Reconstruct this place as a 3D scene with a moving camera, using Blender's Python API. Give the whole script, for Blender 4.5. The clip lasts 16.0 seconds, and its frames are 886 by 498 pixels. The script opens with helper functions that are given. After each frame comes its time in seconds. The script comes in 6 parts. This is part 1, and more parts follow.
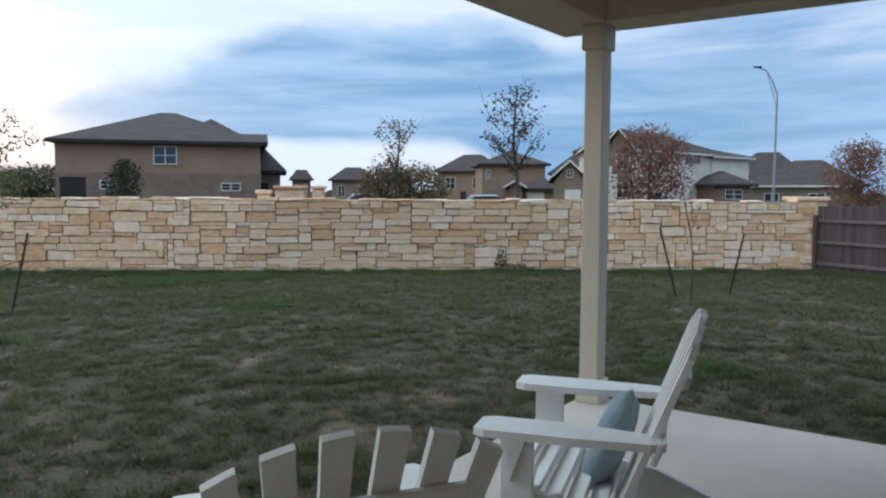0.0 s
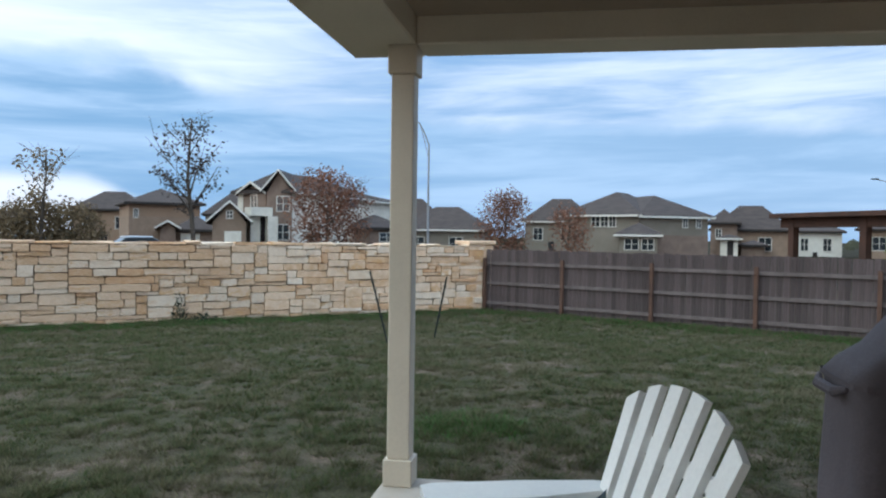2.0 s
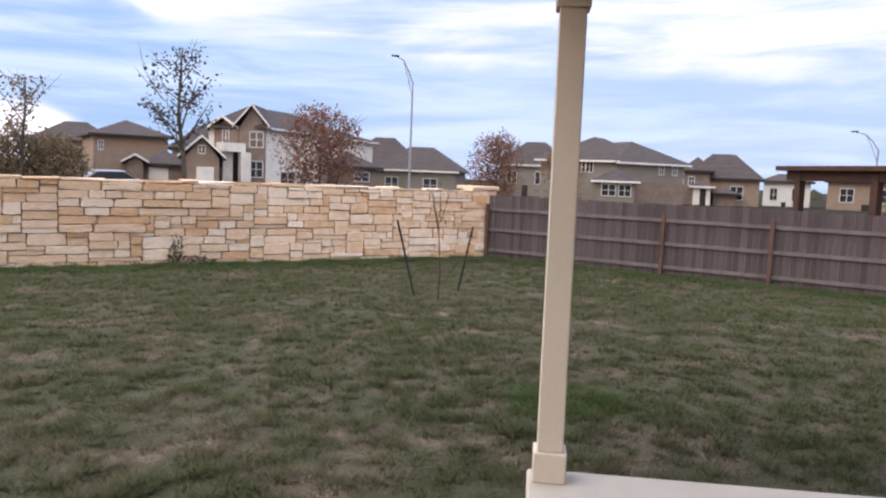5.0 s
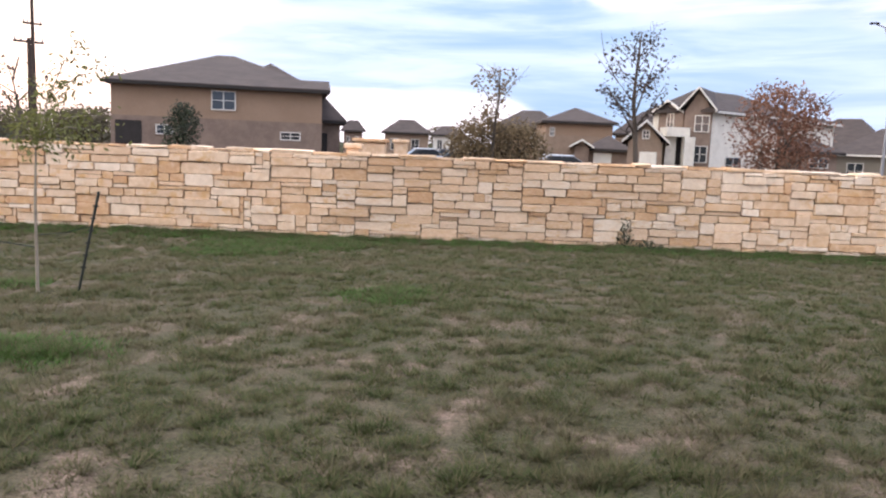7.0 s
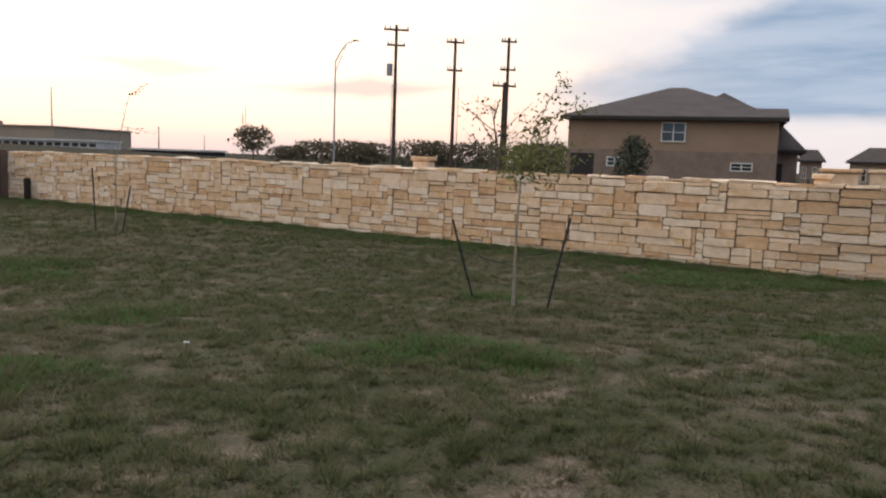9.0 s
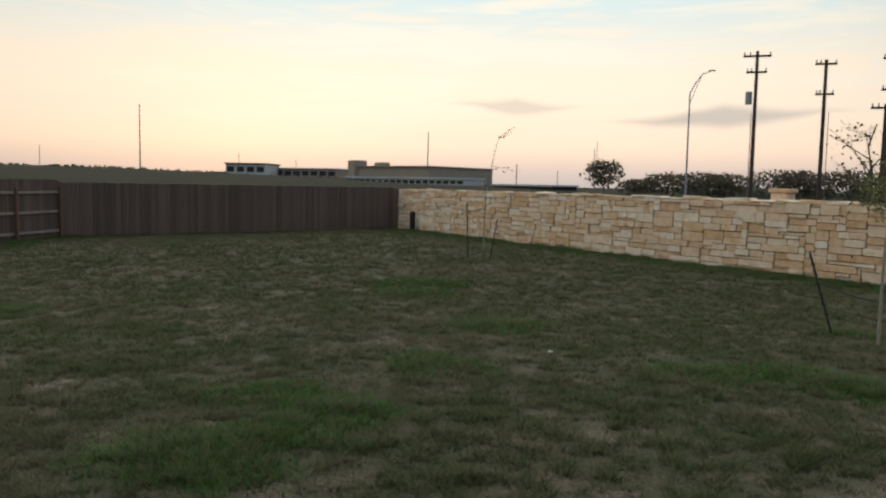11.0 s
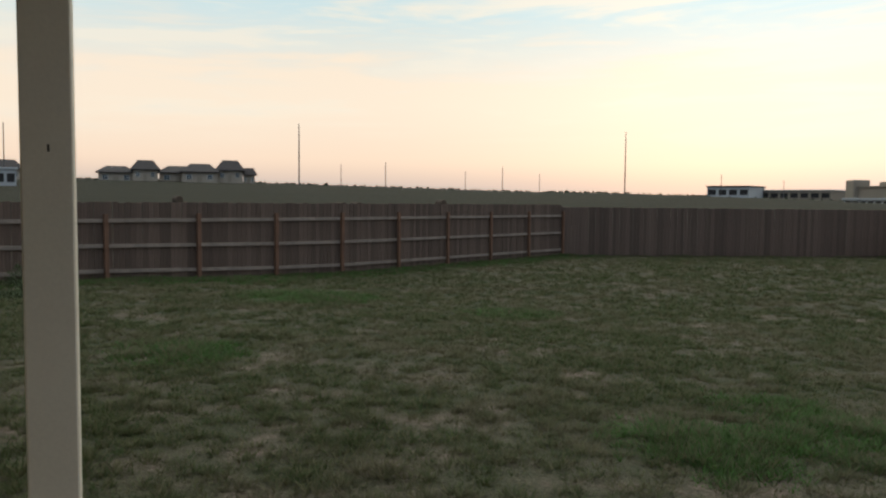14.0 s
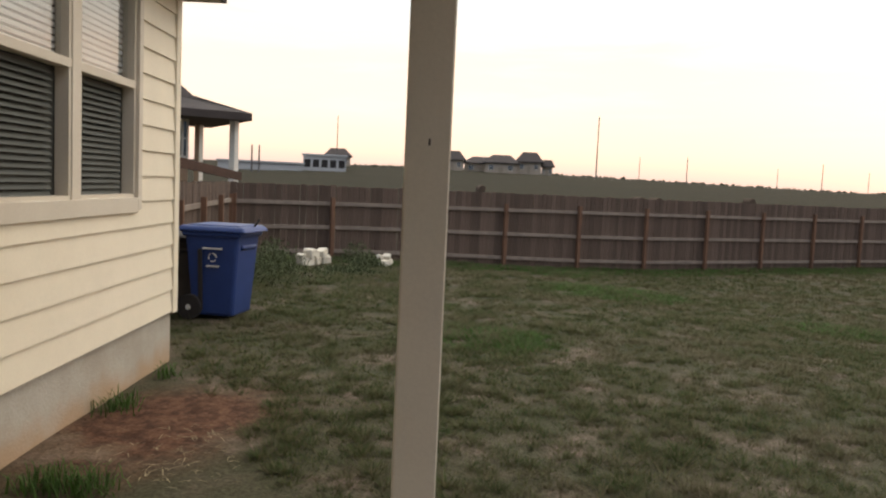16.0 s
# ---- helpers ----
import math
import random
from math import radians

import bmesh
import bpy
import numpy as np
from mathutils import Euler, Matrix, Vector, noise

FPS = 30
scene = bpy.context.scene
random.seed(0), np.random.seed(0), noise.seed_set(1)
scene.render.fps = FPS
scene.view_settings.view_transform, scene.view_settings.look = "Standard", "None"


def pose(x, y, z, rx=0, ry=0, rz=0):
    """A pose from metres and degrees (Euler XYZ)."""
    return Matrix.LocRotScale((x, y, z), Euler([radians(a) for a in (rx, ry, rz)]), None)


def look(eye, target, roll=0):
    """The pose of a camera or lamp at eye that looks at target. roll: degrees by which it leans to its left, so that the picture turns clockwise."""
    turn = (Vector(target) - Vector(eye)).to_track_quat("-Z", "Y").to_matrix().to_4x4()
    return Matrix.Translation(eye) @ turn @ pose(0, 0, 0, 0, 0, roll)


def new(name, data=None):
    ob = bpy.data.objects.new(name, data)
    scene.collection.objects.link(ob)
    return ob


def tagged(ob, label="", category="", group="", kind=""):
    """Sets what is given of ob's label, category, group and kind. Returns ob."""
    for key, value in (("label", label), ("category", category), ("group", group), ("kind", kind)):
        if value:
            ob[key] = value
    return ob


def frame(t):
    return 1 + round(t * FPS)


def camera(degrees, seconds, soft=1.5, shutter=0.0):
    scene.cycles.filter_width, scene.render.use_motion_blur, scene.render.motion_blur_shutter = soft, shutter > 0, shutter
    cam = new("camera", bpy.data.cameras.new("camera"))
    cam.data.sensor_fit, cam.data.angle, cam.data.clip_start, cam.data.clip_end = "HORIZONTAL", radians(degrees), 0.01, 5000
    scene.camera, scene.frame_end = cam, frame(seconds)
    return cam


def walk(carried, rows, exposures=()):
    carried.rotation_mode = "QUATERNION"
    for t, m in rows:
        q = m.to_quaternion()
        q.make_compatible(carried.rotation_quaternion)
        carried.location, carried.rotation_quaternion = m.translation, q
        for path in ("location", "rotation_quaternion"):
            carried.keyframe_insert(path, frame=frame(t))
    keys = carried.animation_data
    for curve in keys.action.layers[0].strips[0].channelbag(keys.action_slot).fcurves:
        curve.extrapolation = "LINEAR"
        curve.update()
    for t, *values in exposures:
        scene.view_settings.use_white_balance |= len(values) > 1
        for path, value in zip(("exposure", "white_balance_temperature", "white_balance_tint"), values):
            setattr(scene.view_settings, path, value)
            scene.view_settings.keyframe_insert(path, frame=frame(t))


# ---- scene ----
PATH = [
    (0.0, pose(0.008, -0.018, 1.555, 85.74, -0.30, -3.86)),
    (0.5, pose(-0.228, 0.226, 1.577, 86.42, -0.68, -12.86)),
    (1.0, pose(-0.354, 0.501, 1.564, 87.31, -0.83, -19.71)),
    (1.5, pose(-0.482, 0.893, 1.564, 88.17, -0.74, -25.03)),
    (2.0, pose(-0.675, 1.209, 1.569, 89.10, -0.83, -29.63)),
    (2.5, pose(-0.783, 1.571, 1.531, 89.30, -0.69, -33.50)),
    (3.0, pose(-0.890, 1.835, 1.521, 88.29, -0.45, -36.76)),
    (5.5, pose(-1.317, 2.457, 1.676, 83.73, -3.12, -28.09)),
    (6.0, pose(-1.312, 2.559, 1.593, 83.29, -2.90, -18.69)),
    (6.5, pose(-1.360, 2.678, 1.595, 82.88, -2.53, -9.48)),
    (7.0, pose(-1.527, 2.798, 1.610, 82.34, -2.35, -0.69)),
    (7.5, pose(-1.585, 2.917, 1.608, 82.31, -2.31, 8.13)),
    (8.0, pose(-1.653, 2.912, 1.579, 82.69, -2.18, 16.41)),
    (8.5, pose(-1.725, 2.788, 1.588, 83.03, -2.23, 24.06)),
    (9.0, pose(-1.820, 2.740, 1.576, 83.42, -2.03, 31.22)),
    (9.5, pose(-1.857, 2.650, 1.576, 83.82, -1.80, 38.11)),
    (10.0, pose(-1.795, 2.472, 1.585, 84.27, -1.72, 44.72)),
    (12.5, pose(-0.433, 1.484, 1.613, 86.35, -0.53, 73.58)),
    (13.0, pose(-0.431, 1.463, 1.631, 86.49, -0.75, 79.36)),
    (13.5, pose(-0.412, 1.436, 1.617, 86.54, -0.72, 85.25)),
    (14.0, pose(-0.549, 1.526, 1.602, 86.42, -0.57, 91.34)),
    (14.5, pose(-0.604, 1.492, 1.597, 86.19, -0.50, 97.15)),
    (15.0, pose(-0.557, 1.504, 1.583, 85.82, -0.54, 102.96)),
    (15.5, pose(-0.671, 1.381, 1.611, 85.44, -1.36, 108.29)),
    (16.0, pose(-0.654, 1.226, 1.618, 85.29, -2.58, 113.02)),
]
cam = camera(59.94, 16.0, soft=2.2)
walk(cam, PATH, exposures=[(0.0, -0.6, 5950, 9), (1.0, -0.45, 5900, 8), (2.0, -0.4, 6000, 9), (3.2, -0.38, 6350, 17), (5.3, 0.08, 6950, 28), (7.0, 0.22, 7150, 27), (8.0, -0.15, 7500, 25), (9.0, -0.70, 7450, 20), (10.0, -1.0, 7250, 14), (12.5, -1.30, 6900, 4), (13.5, -1.22, 6800, 4), (14.5, -0.86, 7300, 14), (16.0, -0.5, 7850, 18)])

# ---- light: an overcast evening sky, clear and warm towards the west ----
SUN_YAW = 72
world = bpy.data.worlds.new("world")
scene.world = world
world.use_nodes = True


class Nodes:
    """Short hand for building a node tree."""

    def __init__(self, tree):
        self.tree = tree

    def add(self, kind, **values):
        n = self.tree.nodes.new(kind)
        for k, v in values.items():
            if k == "op":
                n.operation = v
            elif k == "data":
                n.data_type = v
            elif k == "blend":
                n.blend_type = v
        return n

    def put(self, sock, v):
        if v is None:
            return
        if isinstance(v, bpy.types.NodeSocket):
            self.tree.links.new(v, sock)
        elif isinstance(v, (int, float)) or sock.type == "VECTOR":
            sock.default_value = v
        else:
            sock.default_value = (*v, 1.0) if len(v) == 3 else v

    def math(self, op, a, b=None, c=None):
        n = self.add("ShaderNodeMath", op=op)
        for s, v in zip(n.inputs, (a, b, c)):
            self.put(s, v)
        return n.outputs[0]

    def vec(self, op, a, b=None):
        n = self.add("ShaderNodeVectorMath", op=op)
        self.put(n.inputs[0], a)
        if b is not None:
            self.put(n.inputs[3 if op == "SCALE" else 1], b)
        return n.outputs["Value" if op in ("DOT_PRODUCT", "LENGTH") else "Vector"]

    def mix(self, fac, a, b, blend="MIX"):
        n = self.add("ShaderNodeMix", data="RGBA", blend=blend)
        self.put(n.inputs[0], fac)
        self.put(n.inputs[6], a)
        self.put(n.inputs[7], b)
        return n.outputs[2]

    def step(self, v, lo, hi, a=0.0, b=1.0):
        n = self.add("ShaderNodeMapRange")
        n.interpolation_type = "SMOOTHSTEP"
        for s, x in zip(n.inputs, (v, lo, hi, a, b)):
            self.put(s, x)
        return n.outputs[0]

    def noise(self, vector, scale, detail=3.0, rough=0.5, distort=0.0):
        n = self.add("ShaderNodeTexNoise")
        self.put(n.inputs["Vector"], vector)
        for k, x in (("Scale", scale), ("Detail", detail), ("Roughness", rough), ("Distortion", distort)):
            n.inputs[k].default_value = x
        return n.outputs[0]

    def xyz(self, v):
        n = self.add("ShaderNodeSeparateXYZ")
        self.put(n.inputs[0], v)
        return n.outputs

    def join(self, x, y, z):
        n = self.add("ShaderNodeCombineXYZ")
        for s, v in zip(n.inputs, (x, y, z)):
            self.put(s, v)
        return n.outputs[0]


def build_world():
    w = Nodes(world.node_tree)
    out = world.node_tree.nodes["Background"]
    sky = w.add("ShaderNodeTexSky")
    sky.sky_type, sky.sun_disc = "NISHITA", False
    sky.sun_elevation, sky.sun_rotation = radians(4), radians(-SUN_YAW)
    way = w.add("ShaderNodeTexCoord").outputs["Generated"]
    x, y, z = w.xyz(way)
    up = w.math("MAXIMUM", z, 0.0)
    flat = w.math("DIVIDE", 1.0, w.math("ADD", up, 0.16))
    plane = w.join(w.math("MULTIPLY", x, flat), w.math("MULTIPLY", y, flat), 0.0)
    # cloud decks: large banks, streaks drawn out along one wind, fine ragged edges
    bank = w.noise(w.vec("ADD", plane, (3.1, 7.7, 0.0)), 0.6, 6.0, 0.5, 0.25)
    streak = w.noise(w.vec("MULTIPLY", plane, (1.0, 1.35, 1.0)), 1.1, 6.0, 0.52, 0.35)
    cover = w.math("ADD", w.math("MULTIPLY", bank, 0.62), w.math("MULTIPLY", streak, 0.38))
    yaw = radians(97)
    west = w.math("ADD", w.vec("DOT_PRODUCT", way, (-math.sin(yaw), math.cos(yaw), 0.0)), w.math("MULTIPLY", w.math("SUBTRACT", bank, 0.5), 0.5))
    west = w.step(west, -0.02, 0.42)
    # bearing to the right of north and height above the horizon, in degrees
    bearing = w.math("MULTIPLY", w.math("ARCTAN2", x, y), 57.3)
    height = w.math("MULTIPLY", w.math("ARCSINE", z), 57.3)
    puff = w.noise(w.join(w.math("MULTIPLY", bearing, 0.085), w.math("MULTIPLY", height, 0.15), 2.7), 1.0, 6.0, 0.5, 0.2)
    wisp = w.noise(w.join(w.math("ADD", w.math("MULTIPLY", bearing, 0.05), w.math("MULTIPLY", height, -0.09)), w.math("MULTIPLY", height, 0.40), 8.1), 1.3, 7.0, 0.58, 0.4)
    rag = w.math("SUBTRACT", puff, 0.5)
    # bright broken cloud above, grey-blue rain cloud away from the sunset
    open_sky = w.step(bearing, -6.0, 32.0, 0.25, 1.0)
    thick = w.math("MULTIPLY", w.step(w.math("ADD", w.math("MULTIPLY", cover, 0.45), w.math("MULTIPLY", wisp, 0.55)), 0.36, 0.66), open_sky)
    dull = w.mix(thick, w.mix(open_sky, (0.95, 1.0, 1.05), (0.70, 0.79, 0.92)), (0.25, 0.42, 0.655))
    low = w.step(up, 0.0, 0.10)
    dull = w.mix(w.math("MULTIPLY", w.math("SUBTRACT", 1.0, low), w.step(bearing, 5.0, 30.0, 0.6, 0.15)), dull, (0.78, 0.80, 0.88))
    # the long bank of rain cloud with its ragged crest and clear strip below
    crest = w.math("ADD", w.step(bearing, -27.0, -5.0, 5.5, 12.0), w.step(bearing, 6.0, 34.0, 0.0, -3.0))
    over = w.math("SUBTRACT", w.math("ADD", crest, w.math("MULTIPLY", rag, 7.0)), height)
    sole = w.step(bearing, 4.0, 15.0, 3.4, -1.5)
    under = w.math("SUBTRACT", w.math("ADD", height, w.math("MULTIPLY", rag, 1.6)), sole)
    deck = w.math("MULTIPLY", w.math("MULTIPLY", w.step(over, -0.4, 1.6), w.step(under, -0.4, 0.9)), w.step(w.math("ADD", bearing, w.math("MULTIPLY", rag, 14.0)), -27.0, -19.0))
    deck = w.math("MULTIPLY", deck, w.step(bearing, 10.0, 40.0, 0.95, 0.8))
    deck = w.math("MULTIPLY", deck, w.step(bearing, -22.0, -4.0, 0.68, 1.0))
    body = w.mix(w.step(wisp, 0.32, 0.70), (0.195, 0.375, 0.60), (0.42, 0.59, 0.80))
    # thin bright cloud over the sunset
    warm = w.mix(w.step(up, 0.0, 0.13), (0.98, 0.75, 0.62), (1.0, 0.875, 0.76))
    warm = w.mix(w.step(w.math("ADD", up, w.math("MULTIPLY", w.math("SUBTRACT", wisp, 0.5), 0.30)), 0.12, 0.25), warm, (0.60, 0.81, 0.92))
    grey = w.mix(w.step(up, 0.0, 0.055), (0.57, 0.52, 0.54), warm)
    veil = w.math("MULTIPLY", w.step(wisp, 0.46, 0.62), w.step(up, 0.05, 0.14, 0.0, 0.75))
    warm = w.mix(veil, grey, (1.0, 0.91, 0.80))
    glow = w.step(w.math("ABSOLUTE", w.math("ADD", bearing, 54.0)), 46.0, 6.0, 2.25, 2.75)
    both = w.mix(west, w.vec("SCALE", dull, 1.8), w.vec("SCALE", warm, glow))
    both = w.mix(deck, both, w.vec("SCALE", body, 1.8))
    # two small dark streaks low over the sunset
    for at, half, rise, thin, share in ((-37.0, 8.0, 5.0, 0.9, 0.55), (-51.5, 5.0, 5.8, 0.6, 0.35)):
        along = w.math("DIVIDE", w.math("ABSOLUTE", w.math("SUBTRACT", bearing, at)), half)
        across = w.math("DIVIDE", w.math("ABSOLUTE", w.math("ADD", w.math("SUBTRACT", height, rise), w.math("MULTIPLY", rag, 1.8))), thin)
        dark = w.step(w.math("ADD", along, across), 1.25, 0.35, 0.0, share)
        both = w.mix(dark, both, (0.86, 0.92, 1.05))
    # an overcast dome is brighter overhead
    lift = w.math("ADD", 1.0, w.math("MULTIPLY", w.step(up, 0.3, 0.8), 1.1))
    both = w.vec("SCALE", both, lift)
    clear = w.vec("SCALE", sky.outputs[0], 0.012)
    total = w.vec("ADD", both, clear)
    world.node_tree.links.new(total, out.inputs[0])
    out.inputs[1].default_value = 0.87


build_world()
sun = new("sun", bpy.data.lights.new("sun", "SUN"))
sun.data.energy, sun.data.angle, sun.data.color = 0.6, radians(40), (1.0, 0.86, 0.70)
sun.matrix_world = look((0, 0, 30), (0 + 12 * math.sin(radians(SUN_YAW)), -12 * math.cos(radians(SUN_YAW)), 20))


# ---- materials ----
def material(name, colour, other=None, scale=4.0, grain=40.0, rough=0.8, bump=0.15, metal=0.0, vary=0.0, island=False, stretch=None, spec=0.3):
    """A surface of two tones in blotches and grain; vary shifts the brightness from piece to piece."""
    m = bpy.data.materials.new(name)
    m.use_nodes = True
    w = Nodes(m.node_tree)
    bsdf = m.node_tree.nodes["Principled BSDF"]
    place = w.add("ShaderNodeTexCoord").outputs["Object"]
    if stretch:
        place = w.vec("MULTIPLY", place, stretch)
    other = other or tuple(c * 0.75 for c in colour)
    blotch = w.noise(place, scale, 4.0, 0.6)
    fine = w.noise(place, grain, 3.0, 0.6)
    tone = w.math("ADD", w.math("MULTIPLY", blotch, 0.65), w.math("MULTIPLY", fine, 0.35))
    col = w.mix(w.step(tone, 0.35, 0.65), colour, other)
    if vary:
        rnd = w.add("ShaderNodeNewGeometry").outputs["Random Per Island"] if island else w.add("ShaderNodeObjectInfo").outputs["Random"]
        col = w.vec("SCALE", col, w.math("ADD", 1.0 - vary, w.math("MULTIPLY", rnd, 2 * vary)))
    w.put(bsdf.inputs["Base Color"], col)
    bsdf.inputs["Roughness"].default_value, bsdf.inputs["Metallic"].default_value = rough, metal
    bsdf.inputs["Specular IOR Level"].default_value = spec
    if bump:
        b = w.add("ShaderNodeBump")
        b.inputs["Strength"].default_value, b.inputs["Distance"].default_value = bump, 0.02
        w.put(b.inputs["Height"], fine)
        w.put(bsdf.inputs["Normal"], b.outputs[0])
    return m


def stone_material(name, island):
    """Limestone blocks, cream to honey to rust, told apart block by block."""
    m = material(name, (0.74, 0.61, 0.48), (0.48, 0.35, 0.25), 6.0, 26.0, 0.94, 1.0, spec=0.05)
    w = Nodes(m.node_tree)
    bsdf = m.node_tree.nodes["Principled BSDF"]
    base = bsdf.inputs["Base Color"].links[0].from_socket
    rnd = w.add("ShaderNodeNewGeometry").outputs["Random Per Island"] if island else w.add("ShaderNodeObjectInfo").outputs["Random"]
    ramp = w.add("ShaderNodeValToRGB")
    w.put(ramp.inputs[0], rnd)
    stops = ((0.0, (0.72, 0.67, 0.60)), (0.22, (0.70, 0.60, 0.49)), (0.46, (0.64, 0.485, 0.355)), (0.68, (0.585, 0.415, 0.28)), (0.85, (0.51, 0.31, 0.16)), (1.0, (0.44, 0.21, 0.075)))
    el = ramp.color_ramp.elements
    while len(el) < len(stops):
        el.new(0.5)
    for e, (p, c) in zip(el, stops):
        e.position, e.color = p, (*c, 1)
    place = w.add("ShaderNodeTexCoord").outputs["Object"]
    patch = w.step(w.noise(w.vec("ADD", place, w.vec("SCALE", (31.0, 17.0, 5.0), rnd)), 3.0, 5.0, 0.65), 0.48, 0.66)
    shift = w.vec("ADD", place, w.vec("SCALE", (11.0, 47.0, 23.0), rnd))
    pale = w.step(w.noise(shift, 4.5, 4.0, 0.6), 0.5, 0.68)
    col = w.mix(0.42, ramp.outputs[0], base)
    stained = w.step(w.math("FRACT", w.math("MULTIPLY", rnd, 13.7)), 0.45, 0.75, 0.25, 0.85)
    col = w.mix(w.math("MULTIPLY", patch, stained), col, (0.55, 0.345, 0.17))
    col = w.mix(w.math("MULTIPLY", pale, 0.24), col, (0.74, 0.66, 0.56))
    pits = w.step(w.noise(shift, 38.0, 3.0, 0.7), 0.60, 0.75)
    col = w.mix(w.math("MULTIPLY", pits, 0.35), col, (0.30, 0.21, 0.13))
    w.put(bsdf.inputs["Base Color"], w.vec("MULTIPLY", col, (1.15, 1.07, 1.0)))
    return m


def see_through(w, bsdf, col, share=0.4):
    """Thin leaves let part of the light pass."""
    thin = w.add("ShaderNodeBsdfTranslucent")
    w.put(thin.inputs["Color"], col)
    both = w.add("ShaderNodeMixShader")
    both.inputs[0].default_value = share
    w.tree.links.new(bsdf.outputs[0], both.inputs[1])
    w.tree.links.new(thin.outputs[0], both.inputs[2])
    w.tree.links.new(both.outputs[0], w.tree.nodes["Material Output"].inputs[0])


def ground_material(name, blades):
    """Thin lawn: olive clumps, straw and bare soil; rough pasture further off; bare red earth by the house."""
    m = bpy.data.materials.new(name)
    m.use_nodes = True
    w = Nodes(m.node_tree)
    bsdf = m.node_tree.nodes["Principled BSDF"]
    place = w.add("ShaderNodeNewGeometry").outputs["Position"]
    x, y, z = w.xyz(place)
    flat = w.join(x, y, 0.0)
    big = w.noise(flat, 0.25, 4.0, 0.55)
    mid = w.noise(flat, 1.3, 5.0, 0.6)
    small = w.noise(flat, 6.0, 4.0, 0.65)
    green = w.mix(w.step(small, 0.35, 0.65), (0.044, 0.063, 0.022), (0.080, 0.087, 0.036))
    dry = w.mix(w.step(small, 0.35, 0.65), (0.20, 0.152, 0.108), (0.14, 0.108, 0.076))
    worn = w.step(w.math("ADD", w.math("MULTIPLY", big, 0.45), w.math("MULTIPLY", mid, 0.55)), 0.46, 0.60)
    if blades:
        col = w.mix(w.math("MULTIPLY", worn, 0.42), green, dry)
        rnd = w.add("ShaderNodeNewGeometry").outputs["Random Per Island"]
        col = w.vec("SCALE", col, w.math("ADD", 0.8, w.math("MULTIPLY", rnd, 0.5)))
        straw = w.step(w.math("FRACT", w.math("MULTIPLY", rnd, 7.31)), 0.62, 0.72)
        col = w.mix(w.math("MULTIPLY", straw, 0.45), col, (0.18, 0.135, 0.088))
        soft = w.vec("NORMALIZE", w.vec("ADD", w.vec("SCALE", w.add("ShaderNodeNewGeometry").outputs["Normal"], 0.2), (0.0, 0.0, 1.0)))
        w.put(bsdf.inputs["Normal"], soft)
        see_through(w, bsdf, col)
    else:
        soil = w.mix(w.step(small, 0.3, 0.7), (0.235, 0.168, 0.130), (0.125, 0.090, 0.068))
        col = w.mix(w.step(w.math("ADD", w.math("MULTIPLY", mid, 0.6), w.math("MULTIPLY", small, 0.4)), 0.53, 0.64), w.mix(w.step(mid, 0.4, 0.6), (0.054, 0.051, 0.029), (0.082, 0.066, 0.044)), soil)
        fine = w.noise(flat, 34.0, 4.0, 0.7)
        col = w.vec("SCALE", col, w.step(fine, 0.3, 0.7, 0.65, 1.35))
        off = w.vec("SUBTRACT", flat, (-4.7, -2.5, 0.0))
        dist = w.vec("LENGTH", w.vec("MULTIPLY", off, (0.68, 1.1, 1.0)))
        earth = w.step(w.math("ADD", dist, w.math("MULTIPLY", mid, 0.9)), 1.5, 0.8)
        clod = w.noise(flat, 7.0, 6.0, 0.72)
        red = w.mix(w.step(clod, 0.38, 0.62), (0.052, 0.024, 0.015), (0.125, 0.062, 0.038))
        red = w.mix(w.step(mid, 0.52, 0.66), red, (0.15, 0.098, 0.064))
        col = w.mix(earth, col, w.vec("SCALE", red, w.step(fine, 0.3, 0.7, 0.7, 1.3)))
        far = w.math("MAXIMUM", w.step(w.math("MULTIPLY", x, -1.0), 34.0, 38.0), w.step(y, 20.6, 22.0))
        pasture = w.mix(w.noise(w.vec("MULTIPLY", flat, (0.06, 0.012, 1.0)), 1.0, 5.0, 0.6), (0.015, 0.015, 0.007), (0.034, 0.026, 0.014))
        col = w.mix(far, col, pasture)
    w.put(bsdf.inputs["Base Color"], col)
    bsdf.inputs["Roughness"].default_value = 0.95
    bsdf.inputs["Specular IOR Level"].default_value = 0.1
    if not blades:
        b = w.add("ShaderNodeBump")
        b.inputs["Strength"].default_value, b.inputs["Distance"].default_value = 0.6, 0.04
        w.put(b.inputs["Height"], w.math("ADD", small, w.math("MULTIPLY", w.noise(flat, 30.0, 3.0, 0.7), 0.5)))
        w.put(bsdf.inputs["Normal"], b.outputs[0])
    return m


def glass_material(name, colour, rough=0.05):
    m = bpy.data.materials.new(name)
    m.use_nodes = True
    b = m.node_tree.nodes["Principled BSDF"]
    b.inputs["Base Color"].default_value = (*colour, 1)
    b.inputs["Roughness"].default_value, b.inputs["Specular IOR Level"].default_value = rough, 0.8
    return m


def clear_glass(name):
    m = glass_material(name, (0.95, 0.97, 0.96), 0.0)
    b = m.node_tree.nodes["Principled BSDF"]
    b.inputs["Transmission Weight"].default_value, b.inputs["IOR"].default_value = 1.0, 1.45
    return m


